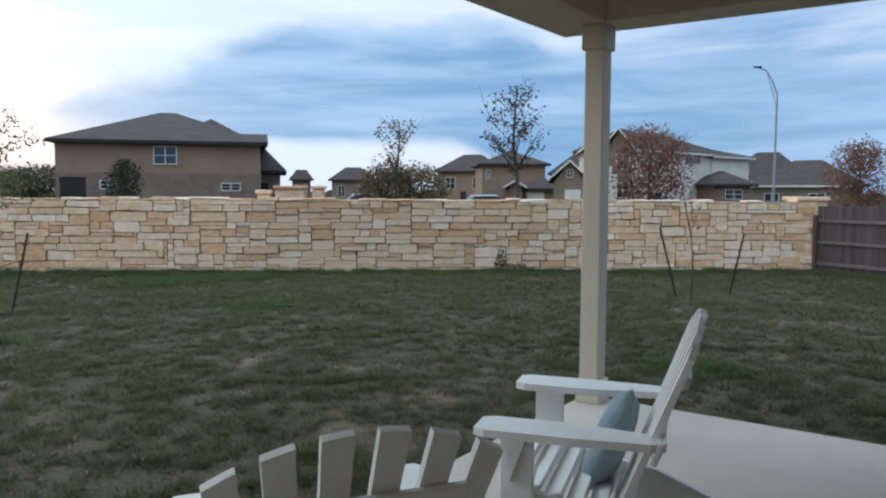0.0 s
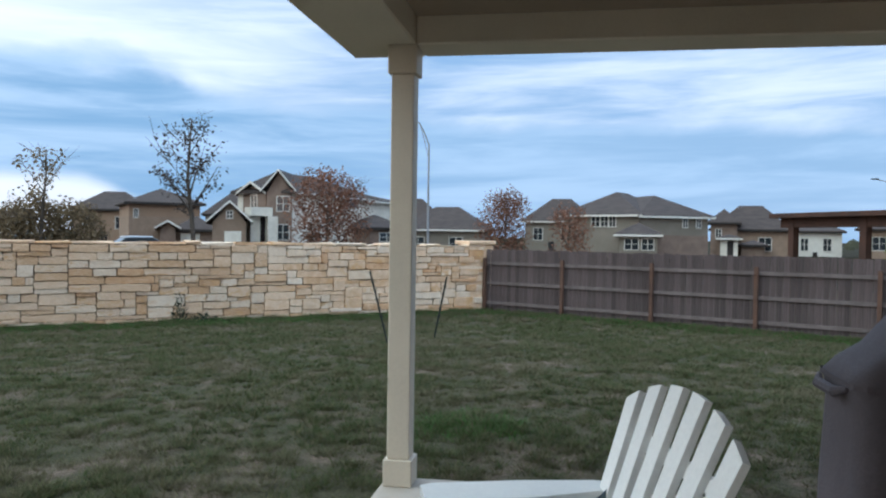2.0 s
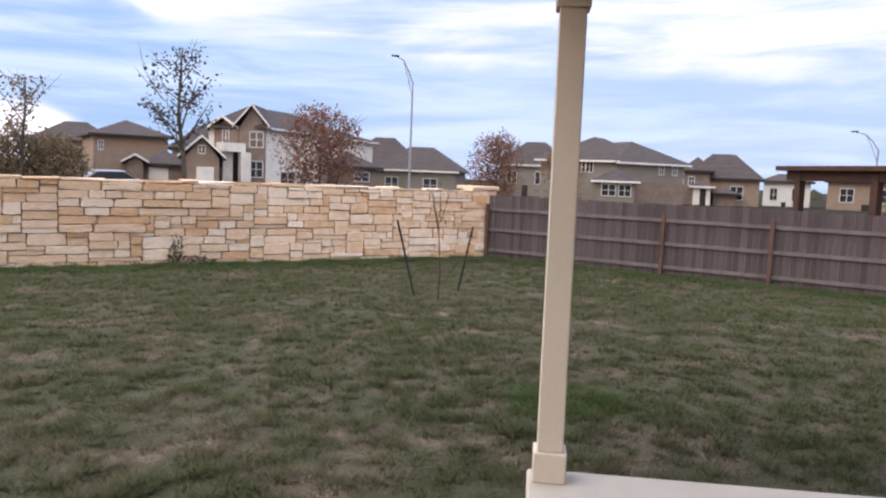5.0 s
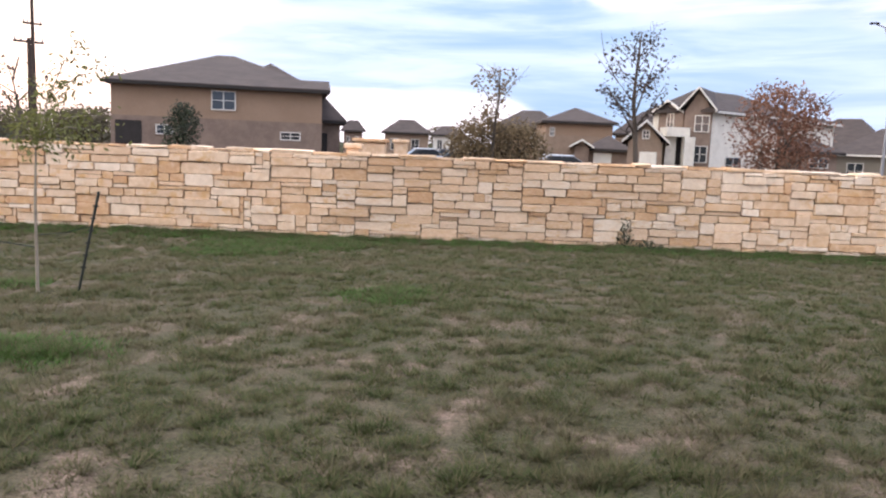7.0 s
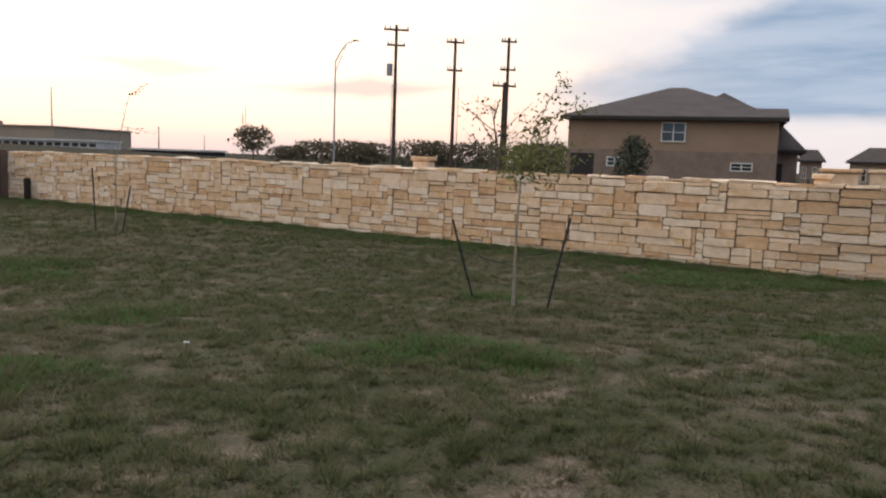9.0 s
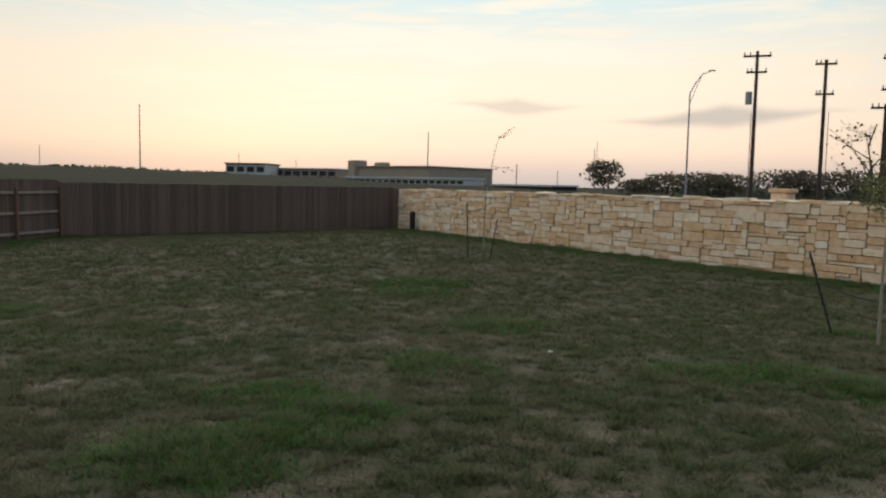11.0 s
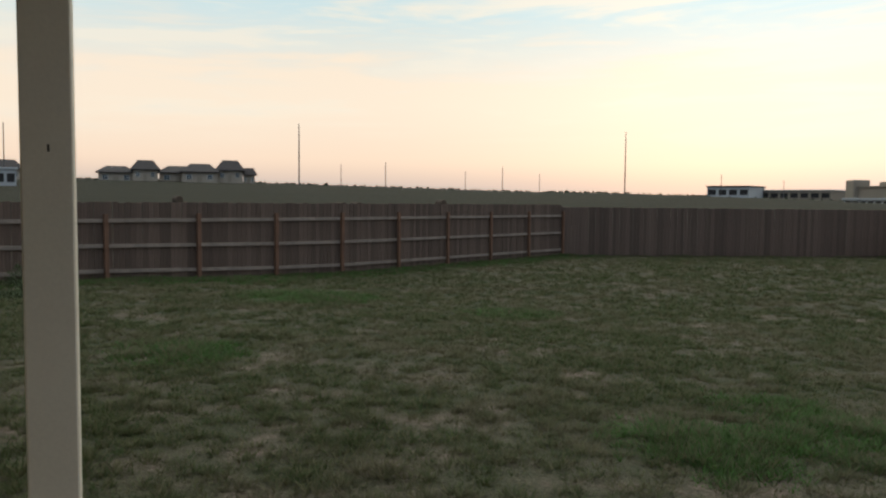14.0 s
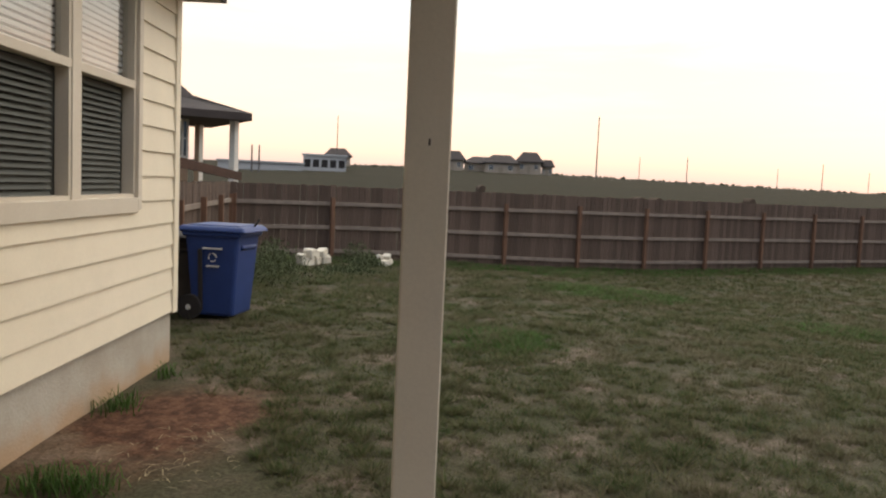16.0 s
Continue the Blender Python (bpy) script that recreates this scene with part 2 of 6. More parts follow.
def soiled(m):
    """Red soil splashed up a footing, ragged along its upper edge."""
    w = Nodes(m.node_tree)
    bsdf = m.node_tree.nodes["Principled BSDF"]
    place = w.add("ShaderNodeTexCoord").outputs["Object"]
    x, y, z = w.xyz(place)
    ragged = w.math("ADD", z, w.math("MULTIPLY", w.math("SUBTRACT", w.noise(place, 1.6, 5.0, 0.6), 0.5), 0.55))
    w.put(bsdf.inputs["Base Color"], w.mix(w.step(ragged, 0.16, -0.1, 0.0, 0.75), bsdf.inputs["Base Color"].links[0].from_socket, (0.40, 0.24, 0.13)))
    return m


M = {
    "stone": stone_material("limestone_blocks", False),
    "stone_far": stone_material("limestone_blocks_far", True),
    "mortar": material("dark_mortar", (0.30, 0.225, 0.16), (0.17, 0.125, 0.09), 6, 60, 0.95, 0.4),
    "ground": ground_material("lawn_soil", False),
    "grass": ground_material("grass_blades", True),
    "concrete": material("pale_concrete", (0.47, 0.415, 0.35), (0.39, 0.345, 0.29), 1.2, 90, 0.9, 0.15),
    "footing": soiled(material("grey_footing", (0.44, 0.40, 0.34), (0.37, 0.32, 0.26), 2, 50, 0.92, 0.3)),
    "trim": material("beige_trim_paint", (0.62, 0.54, 0.435), (0.565, 0.49, 0.395), 1.5, 60, 0.55, 0.05),
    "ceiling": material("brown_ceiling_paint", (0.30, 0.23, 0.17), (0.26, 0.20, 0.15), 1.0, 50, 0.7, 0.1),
    "board": material("weathered_fence_board", (0.150, 0.100, 0.076), (0.070, 0.046, 0.036), 2.5, 30, 0.92, 0.5, vary=0.24, stretch=(6, 6, 0.5)),
    "board_grey": material("silvered_fence_board", (0.130, 0.097, 0.094), (0.050, 0.039, 0.039), 2.5, 30, 0.92, 0.5, vary=0.26, stretch=(6, 6, 0.5)),
    "rail": material("fence_rail_wood", (0.265, 0.205, 0.165), (0.185, 0.145, 0.118), 3, 30, 0.9, 0.4),
    "rail_grey": material("silvered_fence_rail", (0.165, 0.132, 0.126), (0.105, 0.085, 0.08), 3, 30, 0.9, 0.4),
    "post": material("reddish_fence_post", (0.20, 0.10, 0.060), (0.125, 0.066, 0.043), 3, 30, 0.9, 0.4, stretch=(5, 5, 0.6)),
    "post_dark": material("dark_brown_fence_post", (0.135, 0.072, 0.050), (0.080, 0.047, 0.036), 3, 30, 0.9, 0.4, stretch=(5, 5, 0.6)),
    "siding": material("cream_siding", (0.76, 0.66, 0.51), (0.71, 0.615, 0.475), 2, 50, 0.6, 0.06),
    "brick_tan": material("tan_masonry", (0.28, 0.20, 0.147), (0.225, 0.16, 0.117), 1.5, 8, 0.9, 0.3),
    "brick_brown": material("brown_brick", (0.23, 0.165, 0.13), (0.17, 0.12, 0.095), 1.5, 8, 0.9, 0.3),
    "cladding_brown": material("brown_cladding", (0.29, 0.195, 0.135), (0.25, 0.165, 0.112), 0.6, 10, 0.8, 0.1),
    "cladding_grey": material("grey_brown_cladding", (0.215, 0.185, 0.15), (0.18, 0.155, 0.125), 0.6, 10, 0.8, 0.1),
    "stone_white": material("white_limestone_cladding", (0.72, 0.67, 0.58), (0.60, 0.55, 0.47), 1.2, 6, 0.85, 0.3),
    "roof": material("dark_shingles", (0.072, 0.056, 0.050), (0.048, 0.038, 0.035), 1.0, 14, 0.9, 0.4, stretch=(1, 1, 4)),
    "white": material("white_paint", (0.78, 0.78, 0.76), (0.70, 0.70, 0.69), 2.5, 60, 0.5, 0.06),
    "white_trim": material("offwhite_house_trim", (0.66, 0.63, 0.57), (0.60, 0.57, 0.52), 2, 40, 0.6, 0.05),
    "pane": glass_material("dark_window_glass", (0.025, 0.03, 0.035)),
    "scuff": material("dark_scuff", (0.06, 0.045, 0.035), None, 20, 90, 0.9, 0.1),
    "dark": material("dark_parts_and_shade", (0.035, 0.03, 0.028), None, 2, 20, 0.9, 0.1),
}


# ---- building helpers ----
def part(name, bm, mat, parent=None, label=""):
    """Links a bmesh as one mesh object, under a thing or a part where one is given."""
    me = bpy.data.meshes.new(name)
    bm.to_mesh(me)
    bm.free()
    me.materials.append(M[mat] if isinstance(mat, str) else mat)
    ob = new(name, me)
    ob.parent = parent
    if label:
        ob["label"] = label
    return ob


def thing(name, at, yaw=0.0, label="", category="", group="", kind=""):
    ob = new(name)
    ob.empty_display_size = 0.2
    ob.matrix_world = pose(at[0], at[1], at[2], 0, 0, yaw)
    return tagged(ob, label, category, group, kind)


def box(bm, x0, x1, y0, y1, z0, z1, m=None, bevel=0.0):
    r = bmesh.ops.create_cube(bm, size=1.0)
    vs = r["verts"]
    for v in vs:
        v.co = Vector(((x0 + x1) / 2 + v.co.x * (x1 - x0), (y0 + y1) / 2 + v.co.y * (y1 - y0), (z0 + z1) / 2 + v.co.z * (z1 - z0)))
    if bevel:
        es = list({e for v in vs for e in v.link_edges})
        out = bmesh.ops.bevel(bm, geom=es, offset=bevel, segments=1, affect="EDGES", profile=0.5)
        vs = list({v for f in out["faces"] for v in f.verts} | {v for v in vs if v.is_valid})
    if m is not None:
        bmesh.ops.transform(bm, matrix=m, verts=vs)
    return vs


def boxed(*args, **kw):
    bm = bmesh.new()
    box(bm, *args, **kw)
    return bm


def tube(bm, points, radii, sides=6):
    """A tapered limb through the points."""
    rings = []
    for i, p in enumerate(points):
        p = Vector(p)
        d = (Vector(points[min(i + 1, len(points) - 1)]) - Vector(points[max(i - 1, 0)])).normalized()
        a = d.orthogonal().normalized()
        b = d.cross(a)
        rings.append([bm.verts.new(p + radii[i] * (a * math.cos(2 * math.pi * k / sides) + b * math.sin(2 * math.pi * k / sides))) for k in range(sides)])
    for r, s in zip(rings, rings[1:]):
        n0 = min(range(sides), key=lambda k: (s[k].co - r[0].co).length)
        for k in range(sides):
            bm.faces.new((r[k], r[(k + 1) % sides], s[(n0 + k + 1) % sides], s[(n0 + k) % sides]))
    bm.faces.new(list(reversed(rings[0])))
    bm.faces.new(rings[-1])
    bmesh.ops.recalc_face_normals(bm, faces=bm.faces)


def ground_z(x, y):
    """The lie of the land: a low rise round the patio, level lawn, a pasture that climbs to the west."""
    ax, ay, bx, by = 1.5, 5.6, -3.4, 0.0
    dx, dy = bx - ax, by - ay
    s = max(0, min(1, ((x - ax) * dx + (y - ay) * dy) / (dx * dx + dy * dy)))
    q = max(0, min(1, (math.hypot(x - ax - s * dx, y - ay - s * dy) - 3) / 13))
    z = -0.1 - 0.47 * q * q * (3 - 2 * q)
    e = max(0, 1 - math.hypot(x + 15.2, y + 8.6) / 11)
    z += 0.36 * e * e * (3 - 2 * e)
    climb = max(0, min(200, -x - 40)) * 0.03 * max(0, min(1, 1.2 - (y + 40) / 260 if y > 40 else 0.89)) * (1 + max(0, min(1, (20 - y) / 120)) * 0.55)
    street = max(0, min(1, (y - 24) / 10)) * max(0, min(1, (x + 24) / 8))
    return z + climb + 0.45 * street * street * (3 - 2 * street)


# ---- ground ----
def build_ground():
    axis = [i * 0.5 for i in range(-76, 57)]
    far = [45, 55, 70, 90, 115, 145, 180, 215, 245, 300, 420, 700, 1200, 2500]
    xs = sorted({*[-f for f in far if f > 38], *axis, *[f for f in far if f > 28]})
    verts = [(x, y, ground_z(x, y) + (noise.noise(Vector((x * 0.9, y * 0.9, 0))) * 0.025 if abs(x) < 38 and abs(y) < 38 else 0)) for y in xs for x in xs]
    n = len(xs)
    faces = [(j * n + i, j * n + i + 1, (j + 1) * n + i + 1, (j + 1) * n + i) for j in range(n - 1) for i in range(n - 1)]
    me = bpy.data.meshes.new("ground")
    me.from_pydata(verts, [], faces)
    for p in me.polygons:
        p.use_smooth = True
    me.materials.append(M["ground"])
    tagged(new("ground", me), "patchy thin lawn with straw, bare soil and green clumps", "lawn", kind="structure")


build_ground()

# ---- patio: slab, posts, beams, ceiling ----
CORNER = Vector((1.50, 5.74, 0))
PATIO_YAW = 141.0      # the left-hand edge runs this way from the corner post
pv = Vector((-math.sin(radians(PATIO_YAW)), math.cos(radians(PATIO_YAW)), 0))
pu = Vector((-pv.y, pv.x, 0))
if pu.x < 0:
    pu = -pu
PATIO = Matrix(((pu.x, pv.x, 0, CORNER.x), (pu.y, pv.y, 0, CORNER.y), (0, 0, 1, 0), (0, 0, 0, 1)))


def patio_part(name, x0, x1, y0, y1, z0, z1, mat, label, category, bevel=0.01):
    bm = boxed(x0, x1, y0, y1, z0, z1, bevel=bevel)
    bmesh.ops.transform(bm, matrix=PATIO, verts=bm.verts)
    bmesh.ops.recalc_face_normals(bm, faces=bm.faces)
    return tagged(part(name, bm, mat), label, category, kind="structure")


patio_part("patio_slab", 0, 6.0, 0, 8.5, -0.35, 0.0, "concrete", "pale broom-finished concrete patio slab", "patio", 0.015)
patio_part("beam", -0.285, 0.20, -0.13, 8.3, 2.76, 3.02, "trim", "beige painted patio beam", "beam")
patio_part("beam", 0.20, 5.8, -0.13, 0.20, 2.76, 3.02, "trim", "beige painted patio beam", "beam")
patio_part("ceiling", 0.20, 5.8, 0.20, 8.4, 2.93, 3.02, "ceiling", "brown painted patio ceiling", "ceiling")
patio_part("patio_roof", -0.50, 6.0, -0.40, 8.4, 3.024, 3.16, "roof", "dark shingled patio roof", "roof")


def patio_post(a, b, yaw=PATIO_YAW, h=0.072):
    at = PATIO @ Vector((a, b, 0))
    ob = thing("patio_post", at, yaw, "square beige painted porch post with plinth and cap", "post", "patio posts")
    part("shaft", boxed(-h, h, -h, h, 0.17, 2.58, bevel=0.006), "trim", ob)
    part("plinth", boxed(-h - 0.02, h + 0.02, -h - 0.02, h + 0.02, 0.0, 0.17, bevel=0.006), "trim", ob)
    part("cap", boxed(-h - 0.02, h + 0.02, -h - 0.02, h + 0.02, 2.58, 2.76, bevel=0.006), "trim", ob)
    return ob


patio_post(0.12, 0.13)
left_at = PATIO.inverted() @ Vector((-3.355, 0.009, 0))
left_post = patio_post(left_at.x, left_at.y, 114, 0.086)
part("scuff", boxed(0.0013, 0.0093, -0.0875, -0.084, 1.764, 1.79), "scuff", left_post, "small dark scuff in the paint")


# ---- stone wall ----
WALL_Y, WALL_X0, WALL_X1 = 20.5, -33.2, 11.75
rng = random.Random(5)


def stone_meshes(count):
    """Unit blocks with chipped, rounded faces: x and z from -0.5 to 0.5, the face at y = -1, the back at 0."""
    out = []
    for _ in range(count):
        bm = bmesh.new()
        def j(a):
            return rng.uniform(-a, a)
        rim = ((-0.485, -0.42), (-0.45, -0.485), (0.0, -0.5), (0.45, -0.485), (0.49, -0.42), (0.495, 0.1), (0.485, 0.42), (0.44, 0.49), (0.05, 0.485), (-0.44, 0.49), (-0.485, 0.41), (-0.495, -0.05))
        back = [bm.verts.new((x + j(0.013), 0, z + j(0.05))) for x, z in rim]
        edge = [bm.verts.new((v.co.x, -0.70 + j(0.1), v.co.z)) for v in back]
        face = [bm.verts.new((v.co.x * (0.972 + j(0.012)), -1 + j(0.09), v.co.z * (0.90 + j(0.03)))) for v in back]
        for a, b in ((back, edge), (edge, face)):
            for k in range(12):
                bm.faces.new((a[k], a[(k + 1) % 12], b[(k + 1) % 12], b[k]))
        mid = bm.verts.new((j(0.15), -1.03 + j(0.07), j(0.15)))
        for k in range(12):
            bm.faces.new((face[k], face[(k + 1) % 12], mid))
        bmesh.ops.recalc_face_normals(bm, faces=bm.faces)
        me = bpy.data.meshes.new("stone")
        bm.to_mesh(me)
        bm.free()
        me.materials.append(M["stone"])
        out.append(me)
    return out


def ashlar(width, height, cell_w, cell_h, r):
    """Blocks of many sizes that fill the face without a through joint: (x, z, w, h)."""
    nc, nr = int(width / cell_w), int(round(height / cell_h))
    used = [[False] * nc for _ in range(nr)]
    joints = [set() for _ in range(nr + 4)]
    out = []
    for j in range(nr):
        i = 0
        while i < nc:
            if used[j][i]:
                i += 1
                continue
            run = 0
            while i + run < nc and not used[j][i + run] and run < 13:
                run += 1
            h = min(r.choice((1, 1, 2, 2, 2, 2, 2, 2, 3)), nr - j)
            w = min(run, r.choice((3, 4, 5, 6, 7, 8, 10, 12)) if h < 3 else r.choice((6, 8, 9, 11)))
            if run - w < 2:
                w = run
            else:
                for _ in range(4):
                    if i + w in joints[j] and 2 < w < run - 2:
                        w += r.choice((-1, 1))
            for a in range(h):
                for b in range(w):
                    used[j + a][i + b] = True
            out.append((i * cell_w, j * cell_h, w * cell_w, h * cell_h))
            joints[j + h].add(i + w)
            i += w
    return out


def wall_foot(x):
    return ground_z(x, WALL_Y) - 0.05


def build_stone_wall():
    wall = thing("stone_wall", (0, WALL_Y, 0), 0, "dry-laid cream and honey limestone garden wall", "wall", kind="structure")
    top, foot = 1.36, -0.66
    bm = boxed(WALL_X0, WALL_X1, 0.02, 0.34, foot, top - 0.05)
    part("core", bm, "mortar", wall)
    metas = stone_meshes(14)
    r = random.Random(11)
    joined_v, joined_f = [], []
    count = 0
    for (x, z, w, h) in ashlar(WALL_X1 - WALL_X0, top - foot - 0.07, 0.085, 0.0927, r):
        cx, cz = WALL_X0 + x + w / 2, foot + z + h / 2
        deep = r.uniform(0.04, 0.10)
        me = r.choice(metas)
        s = w - r.uniform(0.0, 0.02), h - r.uniform(0.0, 0.02)
        if -4.0 < cx < 5.2 and count < 300:
            count += 1
            ob = new("stone", me)
            ob.parent = wall
            ob.location, ob.scale = (cx, 0.02, cz), (abs(s[0]), deep, s[1])
        else:
            n = len(joined_v)
            joined_v += [(cx + v.co.x * abs(s[0]), 0.02 + v.co.y * deep, cz + v.co.z * s[1]) for v in me.vertices]
            joined_f += [tuple(n + k for k in p.vertices) for p in me.polygons]
    me = bpy.data.meshes.new("stonework")
    me.from_pydata(joined_v, [], joined_f)
    me.materials.append(M["stone_far"])
    ob = new("stonework", me)
    ob.parent = wall
    ob["kind"] = "stuff"
    # rough coping, block by block
    x = WALL_X0
    while x < WALL_X1:
        w = min(r.uniform(0.35, 0.95), WALL_X1 - x)
        bm = boxed(x + 0.008, x + w - 0.008, -0.045 + r.uniform(-0.03, 0.02), 0.36, top - 0.072, top + r.uniform(-0.035, 0.03), bevel=0.016)
        for v in bm.verts:
            v.co += Vector((r.uniform(-0.02, 0.02), r.uniform(-0.02, 0.02), r.uniform(-0.02, 0.02)))
        part("coping_stone", bm, "stone", wall)
        x += w


build_stone_wall()


# ---- timber fences ----
def fence(name, p, q, top, board_top, bay, rails_side, label, board_w=0.142, seed=1, boards="board", rails="rail", posts="post"):
    """A board fence from p to q; rails_side +1 or -1: the side of the line on which rails and posts show, 0 for none."""
    p, q = Vector((*p, 0)), Vector((*q, 0))
    d = (q - p)
    length = d.length
    d.normalize()
    yaw = math.degrees(math.atan2(d.y, d.x))
    ob = thing(name, (p.x, p.y, 0), yaw, label, "fence", kind="structure")
    r = random.Random(seed)
    shapes = []
    for k in range(4):
        bm = boxed(-0.5, 0.5, -0.008, 0.008, 0, 1)
        for v in bm.verts:
            if v.co.z > 0.5:
                v.co.z += r.uniform(-0.004, 0.004)
        me = bpy.data.meshes.new("board")
        bm.to_mesh(me)
        bm.free()
        me.materials.append(M[boards])
        shapes.append(me)
    n = int(length / board_w)
    for i in range(n):
        x = (i + 0.5) * length / n
        g = p + d * x
        z0 = ground_z(g.x, g.y) - 0.01
        b = new("board", r.choice(shapes))
        b.parent = ob
        t = board_top + r.uniform(-0.015, 0.015)
        b.location, b.scale = (x, r.uniform(-0.004, 0.004), z0), (length / n - r.uniform(0.003, 0.012), 1, t - z0)
        b.rotation_euler = (0, radians(r.uniform(-0.25, 0.25)), 0)
    if rails_side:
        y0, y1 = sorted((rails_side * 0.012, rails_side * 0.052))
        for fr in (0.14, 0.52, 0.9):
            segs = max(1, round(length / bay))
            for s in range(segs):
                a, b = s * length / segs, (s + 1) * length / segs
                bm = bmesh.new()
                m0, m1 = p + d * a, p + d * b
                za = ground_z(m0.x, m0.y) * (1 - fr) + top * fr
                zb = ground_z(m1.x, m1.y) * (1 - fr) + top * fr
                for v in box(bm, a + 0.004, b - 0.004, y0, y1, -0.045, 0.045, bevel=0.004):
                    v.co.z += za + (zb - za) * (v.co.x - a) / (b - a)
                part("rail", bm, rails, ob)
        segs = max(1, round(length / bay))
        for s in range(segs + 1):
            x = s * length / segs
            g = p + d * x
            y0, y1 = sorted((rails_side * 0.014, rails_side * 0.105))
            part("fence_post", boxed(x - 0.045, x + 0.045, y0 + 0.04 * rails_side, y1 + 0.04 * rails_side, ground_z(g.x, g.y) - 0.05, top, bevel=0.005), posts, ob)
    return ob


FC1, FC2, FE = (-33.25, 20.45), (-31.85, 5.6), (-14.34, -9.64)
fence("fence_right", (11.75, 20.4), (19.9, 1.55), 0.97, 1.22, 2.42, -1, "weathered grey-brown board fence with rails and posts", seed=2, boards="board_grey", rails="rail_grey", posts="post_dark")
fence("fence_back", FC2, FC1, 1.3, 1.40, 2.42, 0, "weathered dark board fence seen from its smooth side", seed=3)
fence("fence_left", FE, FC2, 1.23, 1.50, 2.43, -1, "weathered brown board fence with three rails and reddish posts", seed=4)
fence("fence_gate", (-5.75, -4.45), FE, 1.25, 1.50, 2.1, -1, "weathered board side fence beside the house", seed=5)


# ---- own house: angled wing with a window, and the wall behind the patio ----
def build_own_house():
    c = Vector((-6.21, -3.79, 0))
    w = Vector((math.sin(radians(114)), -math.cos(radians(114)), 0))   # from the corner back along the wall
    yaw = math.degrees(math.atan2(w.y, w.x))
    ob = thing("own_house", (c.x, c.y, 0), yaw, "cream lap-sided house with a grey concrete footing", "house", kind="structure")
    # local: x along the wall from the corner, y positive towards the yard
    lo, hi, run = 0.36, 3.2, 4.2
    wx0, wx1, wz0, wz1 = 1.0, 3.05, 1.42, 3.06
    for (x0, x1, z0, z1) in ((0.0, wx0, lo, hi), (wx1, run, lo, hi), (wx0, wx1, lo, wz0), (wx0, wx1, wz1, hi)):
        part("wall", boxed(x0, x1, -0.2, -0.02, z0, z1), "siding", ob)
    part("footing", boxed(0.012, run, -0.22, -0.035, -0.6, lo), "footing", ob, "grey concrete footing with soil stains")
    part("side_wall", boxed(0.0, 0.18, -7, -0.2, -0.6, hi), "siding", ob)
    # lapped boards
    z, step = lo, 0.205
    while z < hi:
        t = min(z + step + 0.02, hi)
        spans = [(0.1, run)] if t <= wz0 or z >= wz1 else [(0.1, wx0 - 0.07), (wx1 + 0.07, run)]
        for x0, x1 in spans:
            bm = bmesh.new()
            vs = box(bm, x0, x1, -0.02, 0.012, z, t)
            for v in vs:
                if v.co.z > (z + t) / 2 and v.co.y > 0:
                    v.co.y -= 0.02
            part("siding_board", bm, "siding", ob)
        z += step
    part("corner_trim", boxed(-0.02, 0.1, -0.14, 0.022, lo - 0.02, hi, bevel=0.004), "siding", ob)
    # double window with open blinds behind
    f = 0.075
    for n, a in (("window_trim", (wx0 - f, wx0, -0.02, 0.03, wz0 - 0.10, wz1 + f)), ("window_trim", (wx1, wx1 + f, -0.02, 0.03, wz0 - 0.10, wz1 + f)),
                 ("window_sill", (wx0, wx1, -0.02, 0.03, wz0 - 0.12, wz0)), ("window_trim", (wx0, wx1, -0.02, 0.03, wz1, wz1 + f))):
        part(n, boxed(*a, bevel=0.003), "trim", ob)
    mid = (wx0 + wx1) / 2
    zr = 2.29
    win = part("window_frame", boxed(mid - 0.06, mid + 0.06, -0.1, 0.01, wz0, wz1, bevel=0.003), "trim", ob)
    for a, b in ((wx0, mid - 0.06), (mid + 0.06, wx1)):
        part("meeting_rail", boxed(a, b, -0.09, 0.005, zr - 0.03, zr + 0.03, bevel=0.003), "trim", ob)
        part("stile", boxed(a, a + 0.03, -0.09, 0.0, wz0, wz1), "trim", ob)
        part("stile", boxed(b - 0.03, b, -0.09, 0.0, wz0, wz1), "trim", ob)
        part("bottom_rail", boxed(a, b, -0.09, 0.0, wz0, wz0 + 0.025), "trim", ob)
        # opaque dark sheet behind dim slats; the screen's dimming is in their colours
        part("insect_screen", boxed(a + 0.03, b - 0.03, -0.10, -0.096, wz0 + 0.025, zr - 0.03), "screen", ob, "dark sheet behind the slats, standing in for an insect screen")
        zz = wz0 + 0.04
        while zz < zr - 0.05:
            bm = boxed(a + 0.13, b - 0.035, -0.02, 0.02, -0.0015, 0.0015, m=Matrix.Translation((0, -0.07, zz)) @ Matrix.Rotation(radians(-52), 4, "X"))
            part("blind_slat", bm, "slat_dim", ob, "blind slat coloured dim as if shaded by a screen")
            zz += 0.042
        part("pane", boxed(a + 0.03, b - 0.03, -0.06, -0.055, zr + 0.03, wz1), "pane_clear", ob)
        zz = zr + 0.04
        while zz < wz1:
            bm = boxed(a + 0.02, b - 0.02, -0.13, -0.10, zz, zz + 0.03)
            part("blind_slat", bm, "white", ob)
            zz += 0.045
        # dark sheet painting the darkness behind the blinds
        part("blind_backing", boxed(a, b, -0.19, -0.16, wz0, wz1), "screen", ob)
    part("soffit", boxed(-0.12, run, -7, 0.35, hi, hi + 0.03), "trim", ob)
    part("fascia", boxed(-0.14, run, 0.35, 0.38, hi, hi + 0.18), "roof", ob)
    part("fascia", boxed(-0.17, -0.14, -7, 0.38, hi, hi + 0.18), "roof", ob)
